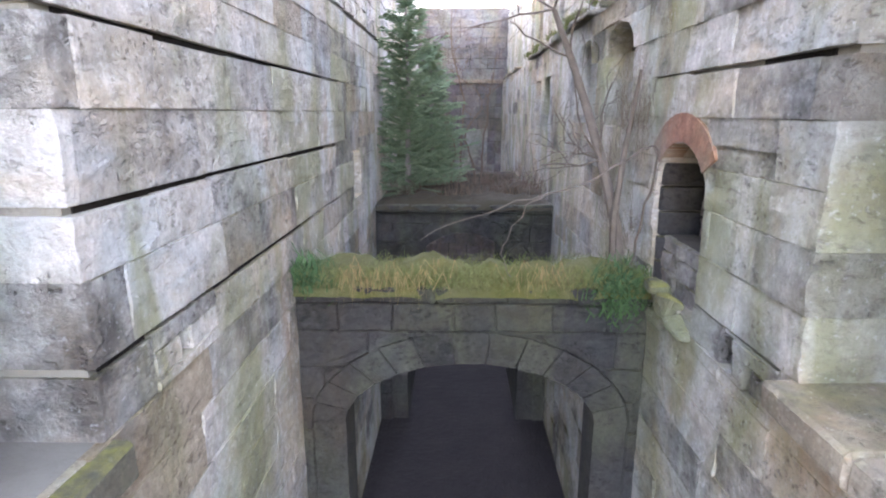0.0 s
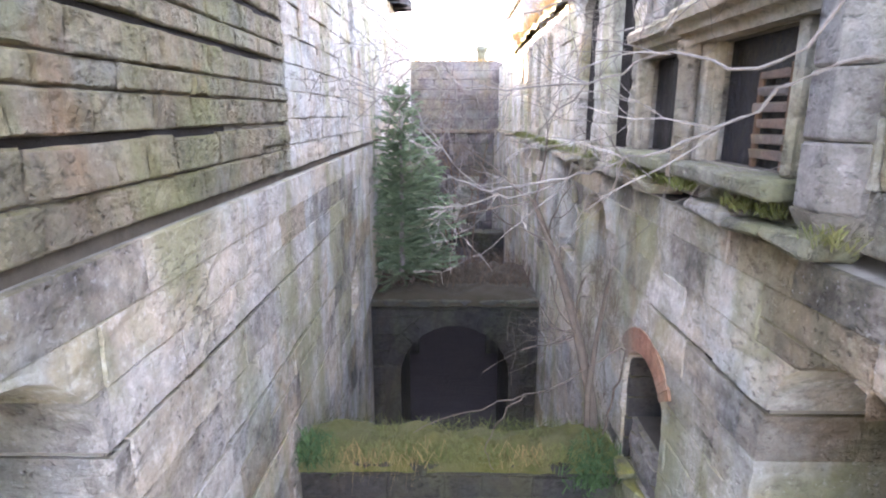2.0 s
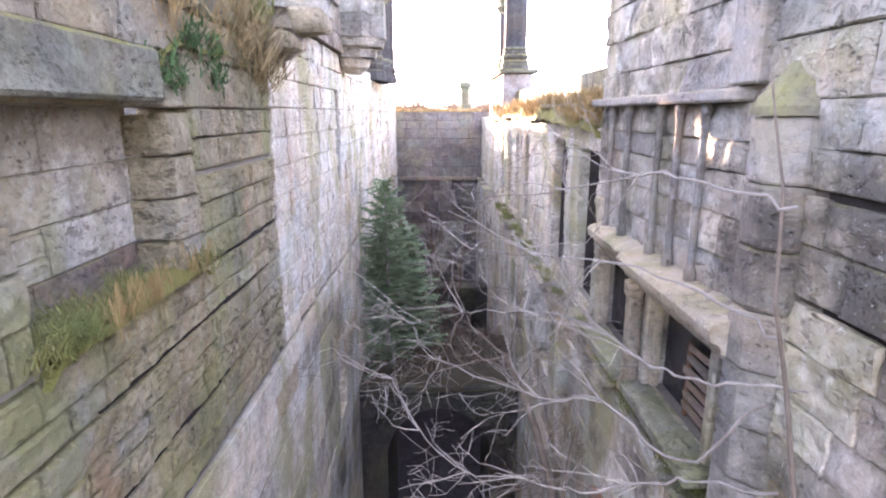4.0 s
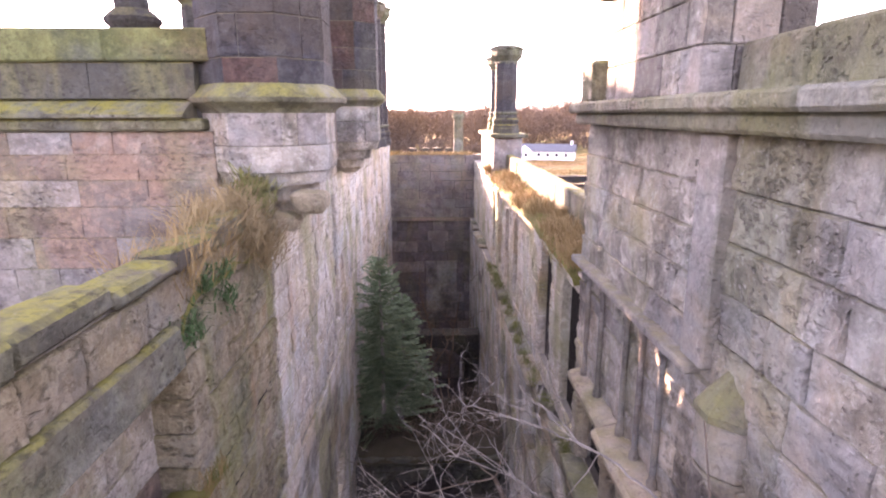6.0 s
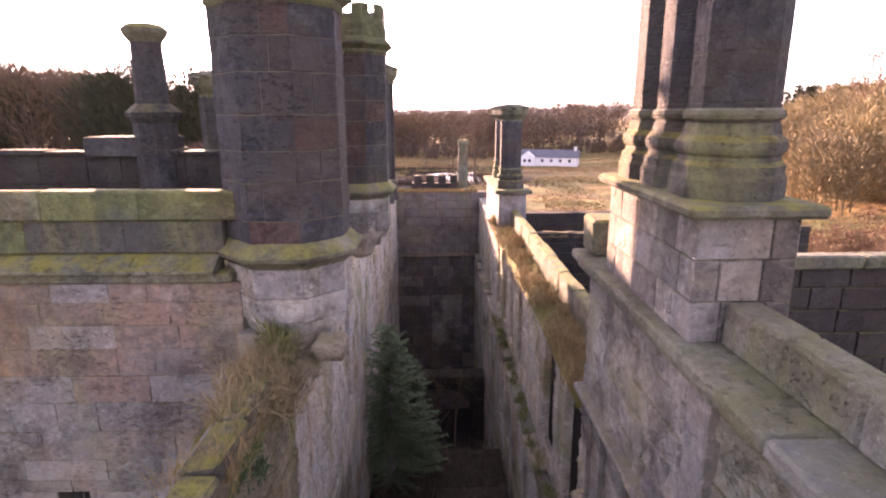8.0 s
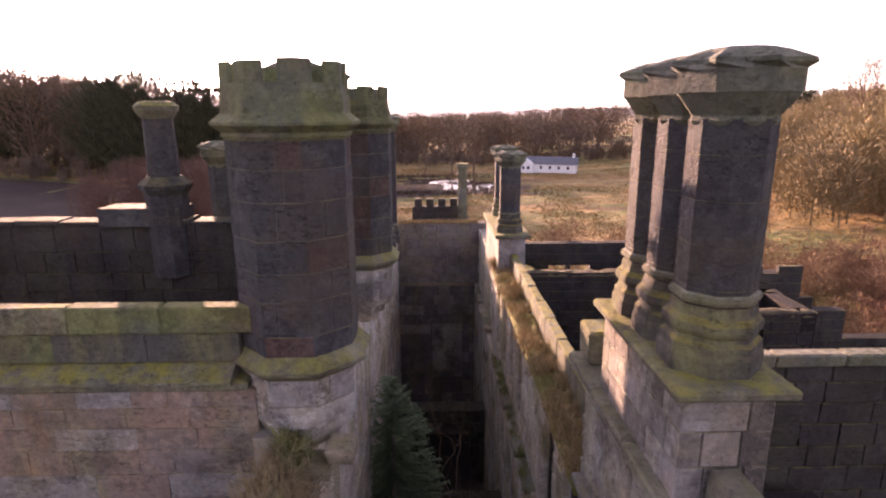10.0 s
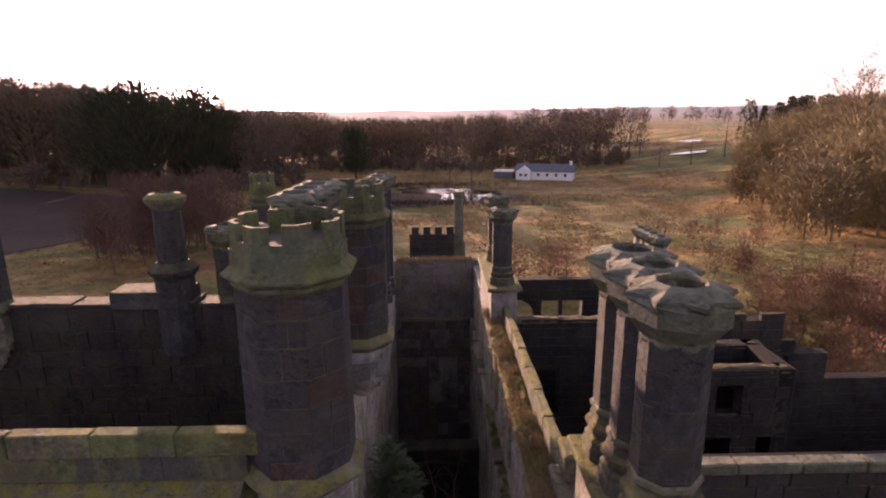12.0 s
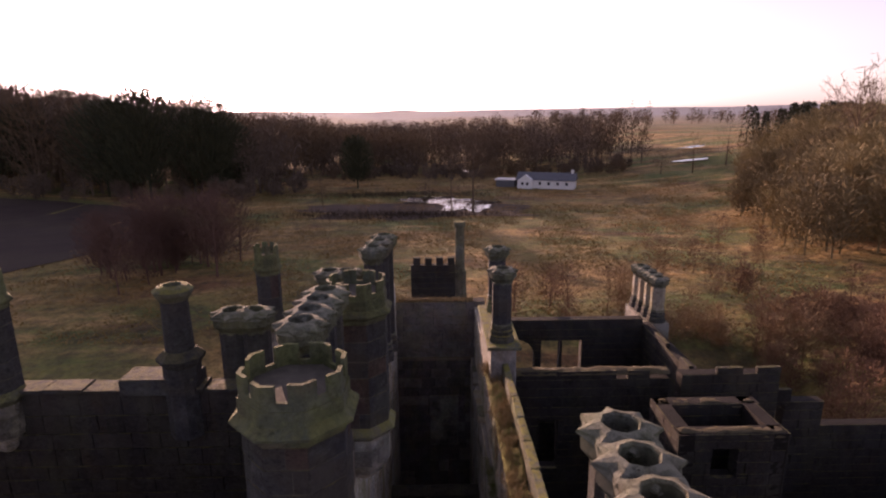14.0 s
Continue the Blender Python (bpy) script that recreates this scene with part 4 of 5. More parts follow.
# ---- west cross wall and turrets ----
# Below about z 10 the stone is darker: shade low in the room, painted.
stone_wall("wall_cross_west", "high cross wall of mixed pink and grey stone", (0, 7.35, 0), X, -Y, -15, -2.72, heights(2.0, 11.55, 0.42, RNG),
           [Gap(-5.9, -5.4, 7.4, 8.1)], 0.6, M_RED, 0.5, 1.3, seed=15, amp=0.02, gap=0.003, bev=0.006, core_mat=M_MORTAR, mats=lambda u, z, r: ((M_RED if r.random() < 0.85 else M_GREY) if z > 9.9 + 0.5 * noise.noise((u * 0.6, 3.0, 0)) else (M_SOOT_SHADE if r.random() < 0.75 else M_GREY)),
           near=lambda u, z: u > -9 and z > 6)
set_of("cornice_west", "broad mossy cornice with sloped top", "cornice", [slope_stone(-15 + 1.2 * k, -13.803 + 1.2 * k, 7.12, 7.6, 11.72, 11.79 + 0.006 * (k % 3), 12.0) for k in range(10)] + [box(-15, -2.8, 7.25, 8.0, 11.56, 11.72, 0.03)], M_MOSSY, "cornice_stone")
pw = thing("parapet_west", "mossy parapet stones above the cross wall", "parapet", kind="structure")
for k in range(9):
    part("stone", box(-15.6 + 1.41 * k, -14.195 + 1.41 * k, 7.42, 7.8, 11.98, 12.45, 0.012, 0.006, k), M_PLINTH if k % 3 else M_TURTOP, pw)
    part("coping_stone", box(-15.0 + 1.37 * k, -13.635 + 1.37 * k, 7.36, 7.64, 12.45, 12.88, 0.025, 0.012, k + 40), M_TURTOP if k % 3 else M_MOSSY, pw)


def turret(name, label, cx, cy, r, zc, zs, seed):
    ob = thing(name, label, "turret")
    rng = random.Random(seed)
    zk = zc - 0.95
    part("corbel", lathe(cx, cy, [(0.2 * r, zk - 0.75), (0.46 * r, zk - 0.6), (0.5 * r, zk - 0.42), (0.68 * r, zk - 0.4), (0.72 * r, zk - 0.2), (0.9 * r, zk - 0.18), (0.95 * r, zk - 0.02), (0.97 * r, zk)]), M_PITTED, ob, "short stepped corbel of weathered stone")
    ap = r * math.cos(math.pi / 8)
    hw = r * math.sin(math.pi / 8)
    zs_all = heights(zc - 0.95, zc - 0.15, 0.4, rng), heights(zc + 0.12, zs, 0.47, rng)
    for q, zz in enumerate(zs_all):
        part("core", lathe(cx, cy, [(r - 0.016, zz[0]), (r - 0.016, zz[-1])]), M_POINTING, ob)
        for k in range(8):
            a = 2 * math.pi * k / 8
            N = Vector((math.cos(a), math.sin(a), 0))
            if N.y > 0.8:
                continue
            U = Vector((-N.y, N.x, 0))
            O = Vector((cx, cy, 0)) + N * ap
            for lev, _ in pieces_of(-hw, hw, zz, [], rng, 0.4, 0.9):
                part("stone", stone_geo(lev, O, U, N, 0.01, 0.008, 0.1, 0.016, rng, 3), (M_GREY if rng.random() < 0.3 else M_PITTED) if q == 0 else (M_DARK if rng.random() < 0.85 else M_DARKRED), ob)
    part("base_cornice", lathe(cx, cy, [(r, zc - 0.16), (1.06 * r, zc - 0.1), (1.2 * r, zc - 0.02), (1.22 * r, zc + 0.04), (1.0 * r, zc + 0.22)]), M_MOSSY, ob, "mossy sloping cornice")
    part("collar", lathe(cx, cy, [(r, zs), (1.04 * r, zs + 0.05), (1.03 * r, zs + 0.1), (1.19 * r, zs + 0.2), (1.19 * r, zs + 0.24), (1.02 * r, zs + 0.36), (1.02 * r, zs + 0.62), (0.9 * r, zs + 0.62)]), M_TURTOP, ob, "projecting collar under the battlement")
    part("deck", lathe(cx, cy, [(0.95 * r, zs + 0.6), (0.95 * r, zs + 0.66)]), M_CORE, ob, "flat lead-grey roof inside the battlement")
    bat = part("battlement", lathe(cx, cy, [(0.99 * r, zs + 0.6), (0.98 * r, zs + 0.76), (0.9 * r, zs + 0.76), (0.9 * r, zs + 0.6)], cap=False), M_TURTOP, ob)
    # eight thin merlons bent round the corners, with a narrow slit in the middle of each side
    for k in range(8):
        ac = 2 * math.pi * (k + 0.5) / 8
        hh = 1.06 + rng.uniform(-0.03, 0.02)
        V = []
        for dz in (0.75, hh):
            for R in (0.985 * r, 0.9 * r):
                corner = Vector((cx + R * math.cos(ac), cy + R * math.sin(ac), zs + dz))
                for e in (-1, 0, 1):
                    if e == 0:
                        V.append(corner)
                        continue
                    am = ac + e * math.pi / 8
                    mid = Vector((cx, cy, zs + dz)) + Vector((math.cos(am), math.sin(am), 0)) * R * math.cos(math.pi / 8)
                    V.append(mid + (corner - mid).normalized() * 0.11 * r)
        part("merlon_stone", (V, [(0, 1, 7, 6), (1, 2, 8, 7), (4, 3, 9, 10), (5, 4, 10, 11), (3, 0, 6, 9), (2, 5, 11, 8), (6, 7, 10, 9), (7, 8, 11, 10)]), M_TURTOP, bat)
    return ob


turret("turret", "octagonal stone stair turret with battlemented top, streaked with soot", -2.08, 7.95, 0.92, 11.95, 15.3, 51)
turret("turret", "further octagonal battlemented turret", -1.75, 13.3, 0.8, 12.1, 15.2, 52)
chimney_row("chimney", "row of four octagonal chimney shafts with star caps behind the turret", [(-2.32, 9.6), (-2.28, 10.25), (-2.24, 10.9), (-2.2, 11.55)], 12.3, 16.5, 0.36, (M_DARK, M_DARK))
stone_wall("wall_chimney_west", "ashlar stack carrying the row of chimneys", (-1.9, 0, 0), Y, X, 8.7, 13.0, heights(10.8, 12.3, 0.4, RNG), [], 0.8, M_RED, 0.4, 0.9, seed=17, single=False)
stone_wall("wall_back_west", "tall dark cross wall with parapet", (0, 13.6, 0), X, -Y, -16, -2.7, heights(2, 12.95, 0.5, RNG), [], 0.6, M_BLACK, 0.6, 1.2, seed=18, cols=2, gap=0.012, core_mat=M_GAP, near=lambda u, z: u > -11 and z > 9.5)
set_of("coping_back", "uneven coping on the cross wall", "coping", [box(-16 + 1.1 * k, -14.92 + 1.1 * k, 13.5, 14.2, 12.95, 13.03 + 0.02 * (k % 3), 0.02, 0.01, k) for k in range(12)] + [box(-8.35, -6.3, 13.4, 14.3, 12.9, 13.38, 0.03)], M_DARK, "coping_stone")
sf = thing("chimney", "single round chimney with moulded base and cap", "chimney")
part("base", lathe(-6.72, 13.75, [(0.5, 11.6), (0.5, 13.7), (0.62, 13.85), (0.64, 13.95), (0.42, 14.15)]), M_DARK, sf)
part("shaft", lathe(-6.72, 13.75, [(0.38, 14.1), (0.35, 15.6)], 12), M_DARK, sf)
part("cap", lathe(-6.72, 13.75, [(0.36, 15.55), (0.5, 15.75), (0.52, 15.85), (0.4, 15.95), (0.25, 15.98), (0.22, 15.6)], 12), M_MOSSY, sf)
chimney_row("chimney", "stout chimney cluster with a crown-like top", [(-5.5, 14.6), (-4.9, 14.6)], 11.0, 14.95, 0.42, (M_DARK, M_DARK), base=False)
turret("turret", "slim distant corner turret", -5.6, 18.5, 0.42, 13.0, 14.9, 53)
turret("turret", "pale corner turret of the west range", -11.75, 13.6, 0.62, 12.9, 15.4, 54)
chimney_row("chimney", "distant cluster of chimney caps", [(-3.9, 21), (-3.2, 21)], 9.0, 14.3, 0.45, (M_DARK, M_DARK), base=False)
chimney_row("chimney", "far row of crowned chimneys beyond the turrets", [(-2.0, 19.5), (-1.85, 20.6), (-1.75, 21.6)], 10.6, 15.6, 0.36, (M_DARK, M_DARK))

# ---- east ruins ----
M_HEADMOSS = soft_mat("wall_head_moss", (0.11, 0.09, 0.045), (0.05, 0.045, 0.03), 1.6, bump=0.8)


def ruin(name, label, O, U, N, u0, u1, z1, gaps=(), mat=None, seed=1, broken=0.0, near=None):
    r = random.Random(seed)
    tp = (lambda u: z1 - broken * (0.5 + noise.noise((u * 0.7, seed, 0)))) if broken else None
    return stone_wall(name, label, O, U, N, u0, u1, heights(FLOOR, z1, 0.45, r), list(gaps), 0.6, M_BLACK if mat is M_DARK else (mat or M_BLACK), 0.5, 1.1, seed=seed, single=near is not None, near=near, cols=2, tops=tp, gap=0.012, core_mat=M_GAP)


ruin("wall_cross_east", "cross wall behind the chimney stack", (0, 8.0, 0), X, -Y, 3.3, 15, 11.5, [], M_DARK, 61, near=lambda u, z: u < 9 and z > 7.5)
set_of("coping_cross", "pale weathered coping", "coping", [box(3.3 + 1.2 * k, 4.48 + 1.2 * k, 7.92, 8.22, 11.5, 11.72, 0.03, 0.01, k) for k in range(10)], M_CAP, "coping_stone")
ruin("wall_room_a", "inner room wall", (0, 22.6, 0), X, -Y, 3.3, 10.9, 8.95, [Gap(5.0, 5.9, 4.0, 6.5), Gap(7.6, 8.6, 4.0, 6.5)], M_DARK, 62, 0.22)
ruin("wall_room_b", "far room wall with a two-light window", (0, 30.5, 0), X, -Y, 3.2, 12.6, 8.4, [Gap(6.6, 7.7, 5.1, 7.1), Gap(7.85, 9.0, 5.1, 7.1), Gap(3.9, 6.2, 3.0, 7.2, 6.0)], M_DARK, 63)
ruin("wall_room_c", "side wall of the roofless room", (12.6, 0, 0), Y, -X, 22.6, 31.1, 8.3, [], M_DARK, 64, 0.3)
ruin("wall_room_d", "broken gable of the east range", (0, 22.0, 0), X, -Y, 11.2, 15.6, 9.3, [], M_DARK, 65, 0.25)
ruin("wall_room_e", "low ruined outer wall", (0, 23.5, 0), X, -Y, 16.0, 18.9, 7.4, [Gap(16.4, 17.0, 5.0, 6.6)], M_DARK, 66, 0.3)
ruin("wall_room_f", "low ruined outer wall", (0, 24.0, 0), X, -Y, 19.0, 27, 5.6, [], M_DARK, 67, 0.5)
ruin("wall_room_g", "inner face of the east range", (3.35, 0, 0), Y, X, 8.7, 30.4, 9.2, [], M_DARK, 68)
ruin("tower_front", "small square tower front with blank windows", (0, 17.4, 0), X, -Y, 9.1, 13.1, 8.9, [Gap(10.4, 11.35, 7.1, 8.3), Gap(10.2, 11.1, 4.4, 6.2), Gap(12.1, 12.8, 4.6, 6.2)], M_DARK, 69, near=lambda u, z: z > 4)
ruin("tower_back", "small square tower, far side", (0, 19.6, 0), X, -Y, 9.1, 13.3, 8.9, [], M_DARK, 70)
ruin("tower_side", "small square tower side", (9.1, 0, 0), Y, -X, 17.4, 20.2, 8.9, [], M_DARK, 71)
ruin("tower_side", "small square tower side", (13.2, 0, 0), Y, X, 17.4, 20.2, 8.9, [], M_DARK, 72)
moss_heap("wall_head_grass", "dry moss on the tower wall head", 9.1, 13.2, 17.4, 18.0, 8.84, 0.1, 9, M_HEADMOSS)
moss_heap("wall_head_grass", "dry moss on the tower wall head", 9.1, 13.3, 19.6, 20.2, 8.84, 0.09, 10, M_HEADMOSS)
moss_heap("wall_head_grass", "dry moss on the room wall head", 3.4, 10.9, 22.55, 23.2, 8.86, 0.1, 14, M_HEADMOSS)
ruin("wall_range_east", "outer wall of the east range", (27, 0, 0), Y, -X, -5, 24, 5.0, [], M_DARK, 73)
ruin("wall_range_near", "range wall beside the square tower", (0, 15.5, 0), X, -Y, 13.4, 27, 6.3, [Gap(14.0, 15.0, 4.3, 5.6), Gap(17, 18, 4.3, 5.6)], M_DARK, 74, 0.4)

c2 = thing("chimney_stack", "square base below the far court chimney", "chimney stack")
part("body", box(2.55, 3.6, 20.7, 25.7, 8.6, 10.9, 0.03), M_GREY, c2)
part("slab", box(2.4, 3.8, 20.55, 25.85, 10.9, 11.05, 0.03), M_MOSSY, c2)
chimney_row("chimney", "octagonal chimneys at the far end of the court", [(3.05, 21.4), (3.25, 25.1)], 11.05, 14.2, 0.42)
qb = thing("chimney_stack", "sunlit stack base of the eastern chimneys", "chimney stack")
part("body", box(13.0, 14.4, 31.0, 34.8, 3.0, 7.9, 0.03), M_GREY, qb)
chimney_row("chimney", "row of four tall eastern chimney shafts", [(13.75, 31.5), (13.7, 32.4), (13.65, 33.3), (13.6, 34.2)], 7.9, 10.7, 0.42, (M_WARM, M_DARK))
ruin("wall_gate", "battlemented gate wall beyond the court", (0, 42, 0), X, -Y, -1.6, 1.9, 8.7, [], M_DARK, 75)
for k in range(4):
    tagged(part("merlon", box(-1.4 + 0.9 * k, -0.85 + 0.9 * k, 42, 42.5, 8.7, 9.3, 0.03), M_BLACK), "square merlon on the gate wall", "merlon", group="gate merlons")
fp = thing("chimney", "lone ivy-yellowed chimney beyond the gate", "chimney")
part("shaft", lathe(2.35, 44, [(0.6, 5), (0.55, 7.6), (0.42, 7.8), (0.38, 11.3), (0.5, 11.5), (0.48, 11.8)]), M_MOSSY, fp)
ruin("wall_gate_side", "side walls of the forecourt", (2.6, 0, 0), Y, -X, 31.3, 41.9, 6.0, [], M_DARK, 76)

# ---- ground and distance ----
def ground_z(x, y):
    d = max(abs(x - 5) - 24, abs(y - 18) - 30, 0)
    q = min(1.0, d / 6)
    q = q * q * (3 - 2 * q)
    z = FLOOR + q * (2.6 + 0.35 * noise.noise((x * 0.02, y * 0.02, 0)) + 0.12 * noise.noise((x * 0.15, y * 0.15, 4)))
    side = max(0.0, x - 62 + 0.1 * y) if y > 20 else max(0.0, x - 64)
    z += 0.10 * min(side, 90) + 0.075 * min(max(0.0, -x - 85), 120)
    r = math.hypot(x, y)
    if r > 700:
        z += (r - 700) * 0.0088 * (0.75 + 0.5 * noise.noise((x * 0.0011, y * 0.0011, 7)) + 0.25 * min(1, max(0, x / 1500)))
    return z


def sheet():
    xs = sorted({*[-4000, -3000, -2200, -1600, -1200, -900, -700, -520, -400, -320, -260], *range(-220, 221, 6), *range(-30, 31, 3), *[260, 320, 400, 520, 700, 900, 1200, 1600, 2200, 3000, 4000]})
    ys = sorted({*[-600, -300, -150, -80], *range(-50, 330, 6), *[360, 420, 500, 600, 720, 860, 1000, 1200, 1500, 1900, 2400, 3000, 3700, 4300]})
    V = [(x, y, ground_z(x, y)) for y in ys for x in xs]
    n = len(xs)
    F = [(j * n + i, j * n + i + 1, (j + 1) * n + i + 1, (j + 1) * n + i) for j in range(len(ys) - 1) for i in range(n - 1)]
    return V, F


M_GROUND, nt, bs = base_mat("winter_pasture", 1.0)
v, g = world_vec(nt)
vg, _ = world_vec(nt, 0.6, 1.3, 1)
col = mixc(nt, noise_fac(nt, 0.03, 0.42, 0.58, vec=vg, detail=8, rough=0.62), (0.12, 0.15, 0.034), (0.34, 0.2, 0.07))
col = mixc(nt, noise_fac(nt, 0.09, 0.5, 0.62, vec=vg, detail=9, rough=0.66), col, (0.47, 0.3, 0.11))
col = mixc(nt, mul(nt, noise_fac(nt, 0.045, 0.54, 0.62, vec=vg, detail=8, rough=0.66, dist=0.6), 0.8), col, (0.15, 0.062, 0.03))
col = mixc(nt, mul(nt, noise_fac(nt, 0.06, 0.55, 0.64, vec=v, detail=8, rough=0.68, dist=0.8), 0.75), col, (0.05, 0.04, 0.02))
col = mixc(nt, mul(nt, noise_fac(nt, 0.6, 0.42, 0.66, vec=v, detail=8, rough=0.7), 0.75), col, (0.06, 0.05, 0.024))
col = mixc(nt, mul(nt, noise_fac(nt, 2.5, 0.45, 0.7, vec=v), 0.5), col, (0.045, 0.04, 0.02))
# Pasture fades to blue-grey with distance: haze put into its colour.
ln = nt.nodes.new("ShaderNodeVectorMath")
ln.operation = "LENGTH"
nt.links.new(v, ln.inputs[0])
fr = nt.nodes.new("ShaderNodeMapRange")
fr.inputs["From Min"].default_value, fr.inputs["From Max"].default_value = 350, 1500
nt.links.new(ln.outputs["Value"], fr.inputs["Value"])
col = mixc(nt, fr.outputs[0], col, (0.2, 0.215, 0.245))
nt.links.new(col, bs.inputs["Base Color"])
bpn = nt.nodes.new("ShaderNodeBump")
bpn.inputs["Strength"].default_value, bpn.inputs["Distance"].default_value = 1.0, 0.5
nt.links.new(noise_fac(nt, 0.9, 0.2, 0.8, vec=v, detail=8), bpn.inputs["Height"])
nt.links.new(bpn.outputs[0], bs.inputs["Normal"])
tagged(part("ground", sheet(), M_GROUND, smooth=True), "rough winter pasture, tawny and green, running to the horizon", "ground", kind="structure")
M_PLOUGH = soft_mat("dark_field", (0.034, 0.021, 0.016), (0.052, 0.034, 0.025), 0.25, bump=0.8, c=(0.045, 0.032, 0.02), cs=0.06)


def patch(name, label, cat, cx, cy, rx, ry, mat, lift=0.06, seed=0, n=40, wob=0.25, z=None):
    V, F = [(cx, cy, ground_z(cx, cy) + lift if z is None else z)], []
    for ring in (0.35, 0.7, 1.0):
        for k in range(n):
            a = 2 * math.pi * k / n
            w = ring * (1 + wob * noise.noise((math.cos(a) * 2, math.sin(a) * 2, seed)) + 0.5 * wob * noise.noise((math.cos(a) * 7, math.sin(a) * 7, seed)))
            x, y = cx + rx * w * math.cos(a), cy + ry * w * math.sin(a)
            V.append((x, y, ground_z(x, y) + lift if z is None else z))
    for k in range(n):
        k2 = (k + 1) % n
        F.append((0, 1 + k, 1 + k2))
        for q in (0, 1):
            F.append((1 + q * n + k, 1 + (q + 1) * n + k, 1 + (q + 1) * n + k2, 1 + q * n + k2))
    return tagged(part(name, (V, F), mat), label, cat, kind="structure")


patch("ploughed_field", "dark bare field beyond the west range", "field", -100, 98, 48, 42, M_PLOUGH, 0.08, 5, wob=0.08)
patch("marsh", "dark boggy ground with dead rushes round the flood water", "marsh", -4, 124, 26, 11, soft_mat("boggy_ground", (0.05, 0.032, 0.022), (0.085, 0.05, 0.03), 0.25), 0.1, 9, wob=0.5)
patch("pond", "bright flood water among reeds", "water", -1, 138, 7, 6, M_WATER, 0.25, 1, wob=0.6)
patch("pond", "bright flood water among reeds", "water", 8, 131, 6.5, 9, M_WATER, 0.25, 2, wob=0.6)
patch("pond", "pale flooded ground by the trees", "water", 6, 208, 7, 8, M_WATER, 0.3, 3, wob=0.5)
patch("pond", "winding burn catching the sky", "water", 88, 192, 6, 2.6, M_WATER, 0.6, 4, wob=0.7)
patch("pond", "winding burn catching the sky", "water", 104, 226, 4.5, 3.2, M_WATER, 0.9, 6, wob=0.7)
# ---- cottage ----
cot = thing("cottage", "long white-rendered cottage with a slate roof", "house")
cm = pose(32.8, 161, ground_z(33, 161), 0, 0, -20)
def at(geo):
    return ([cm @ Vector(q) for q in geo[0]], geo[1])


part("wall", at(box(-8, 8, -3, 3, 0, 2.5, 0.03)), M_WHITE, cot)
part("roof", at(([(-8.4, -3.4, 2.4), (8.4, -3.4, 2.4), (8.4, 3.4, 2.4), (-8.4, 3.4, 2.4), (-8.4, 0, 4.4), (8.4, 0, 4.4)], [(0, 1, 5, 4), (2, 3, 4, 5), (3, 0, 4), (1, 2, 5), (0, 3, 2, 1)])), M_SLATE, cot)
part("gable", at(([(-7.5, -4.6, 0), (-3.5, -4.6, 0), (-3.5, -4.6, 2.5), (-5.5, -4.6, 4.0), (-7.5, -4.6, 2.5), (-7.5, -2.5, 0), (-3.5, -2.5, 0), (-3.5, -2.5, 2.5), (-5.5, -2.5, 4.0), (-7.5, -2.5, 2.5)],
                   [(0, 1, 2, 3, 4), (9, 8, 7, 6, 5), (0, 5, 6, 1), (1, 6, 7, 2), (2, 7, 8, 3), (3, 8, 9, 4), (4, 9, 5, 0)])), M_WHITE, cot)
for xx in (-6.2, -4.8, -1.5, 1.0, 3.5, 6.0):
    yy = -4.64 if xx < -4 else -3.03
    wf = part("window", at(box(xx - 0.42, xx + 0.42, yy + 0.02, yy + 0.1, 1.03, 1.97, 0.01)), M_WHITE, cot)
    part("pane", at(box(xx - 0.35, xx + 0.35, yy, yy + 0.05, 1.1, 1.9, 0)), M_VOID, wf, "dark pane")
part("chimney", at(box(6.8, 7.5, -0.4, 0.4, 3.6, 5.3, 0.03)), M_WHITE, cot)
outb = thing("outbuilding", "low pale shed beside the cottage", "shed")
part("wall", at(box(-14.5, -9, -2, 2, 0, 2.0, 0.03)), M_SLATE, outb)
part("roof", at(box(-14.8, -8.8, -2.3, 2.3, 2.0, 2.3, 0.03)), M_WHITE, outb)


# ---- trees ----
def grow_branch(p, d, length, r, depth, rng, out, twist=0.35, gravity=0.02, kids=(2, 4), shrink=0.68, rmin=0.004, sides=5):
    n = 5
    path, radii = [p.copy()], [r]
    q = d.normalized()
    for i in range(n):
        q = (q + Vector([rng.gauss(0, twist * 0.4) for _ in range(3)]) + Vector((0, 0, gravity))).normalized()
        path.append(path[-1] + q * (length / n))
        radii.append(max(rmin, r * (1 - 0.5 * (i + 1) / n)))
    out.append(tube(path, radii, sides if r > 0.012 else 3))
    if depth <= 0:
        return
    for _ in range(rng.randint(*kids)):
        i = rng.randint(2, n)
        nd = (q + Vector([rng.gauss(0, 0.75) for _ in range(3)])).normalized()
        grow_branch(path[i], nd, length * shrink * rng.uniform(0.7, 1.15), max(rmin, radii[i] * 0.68), depth - 1, rng, out, twist, gravity, kids, shrink, rmin, sides)


M_STEM = soft_mat("grey_bark", (0.17, 0.14, 0.11), (0.085, 0.072, 0.058), 9.0)
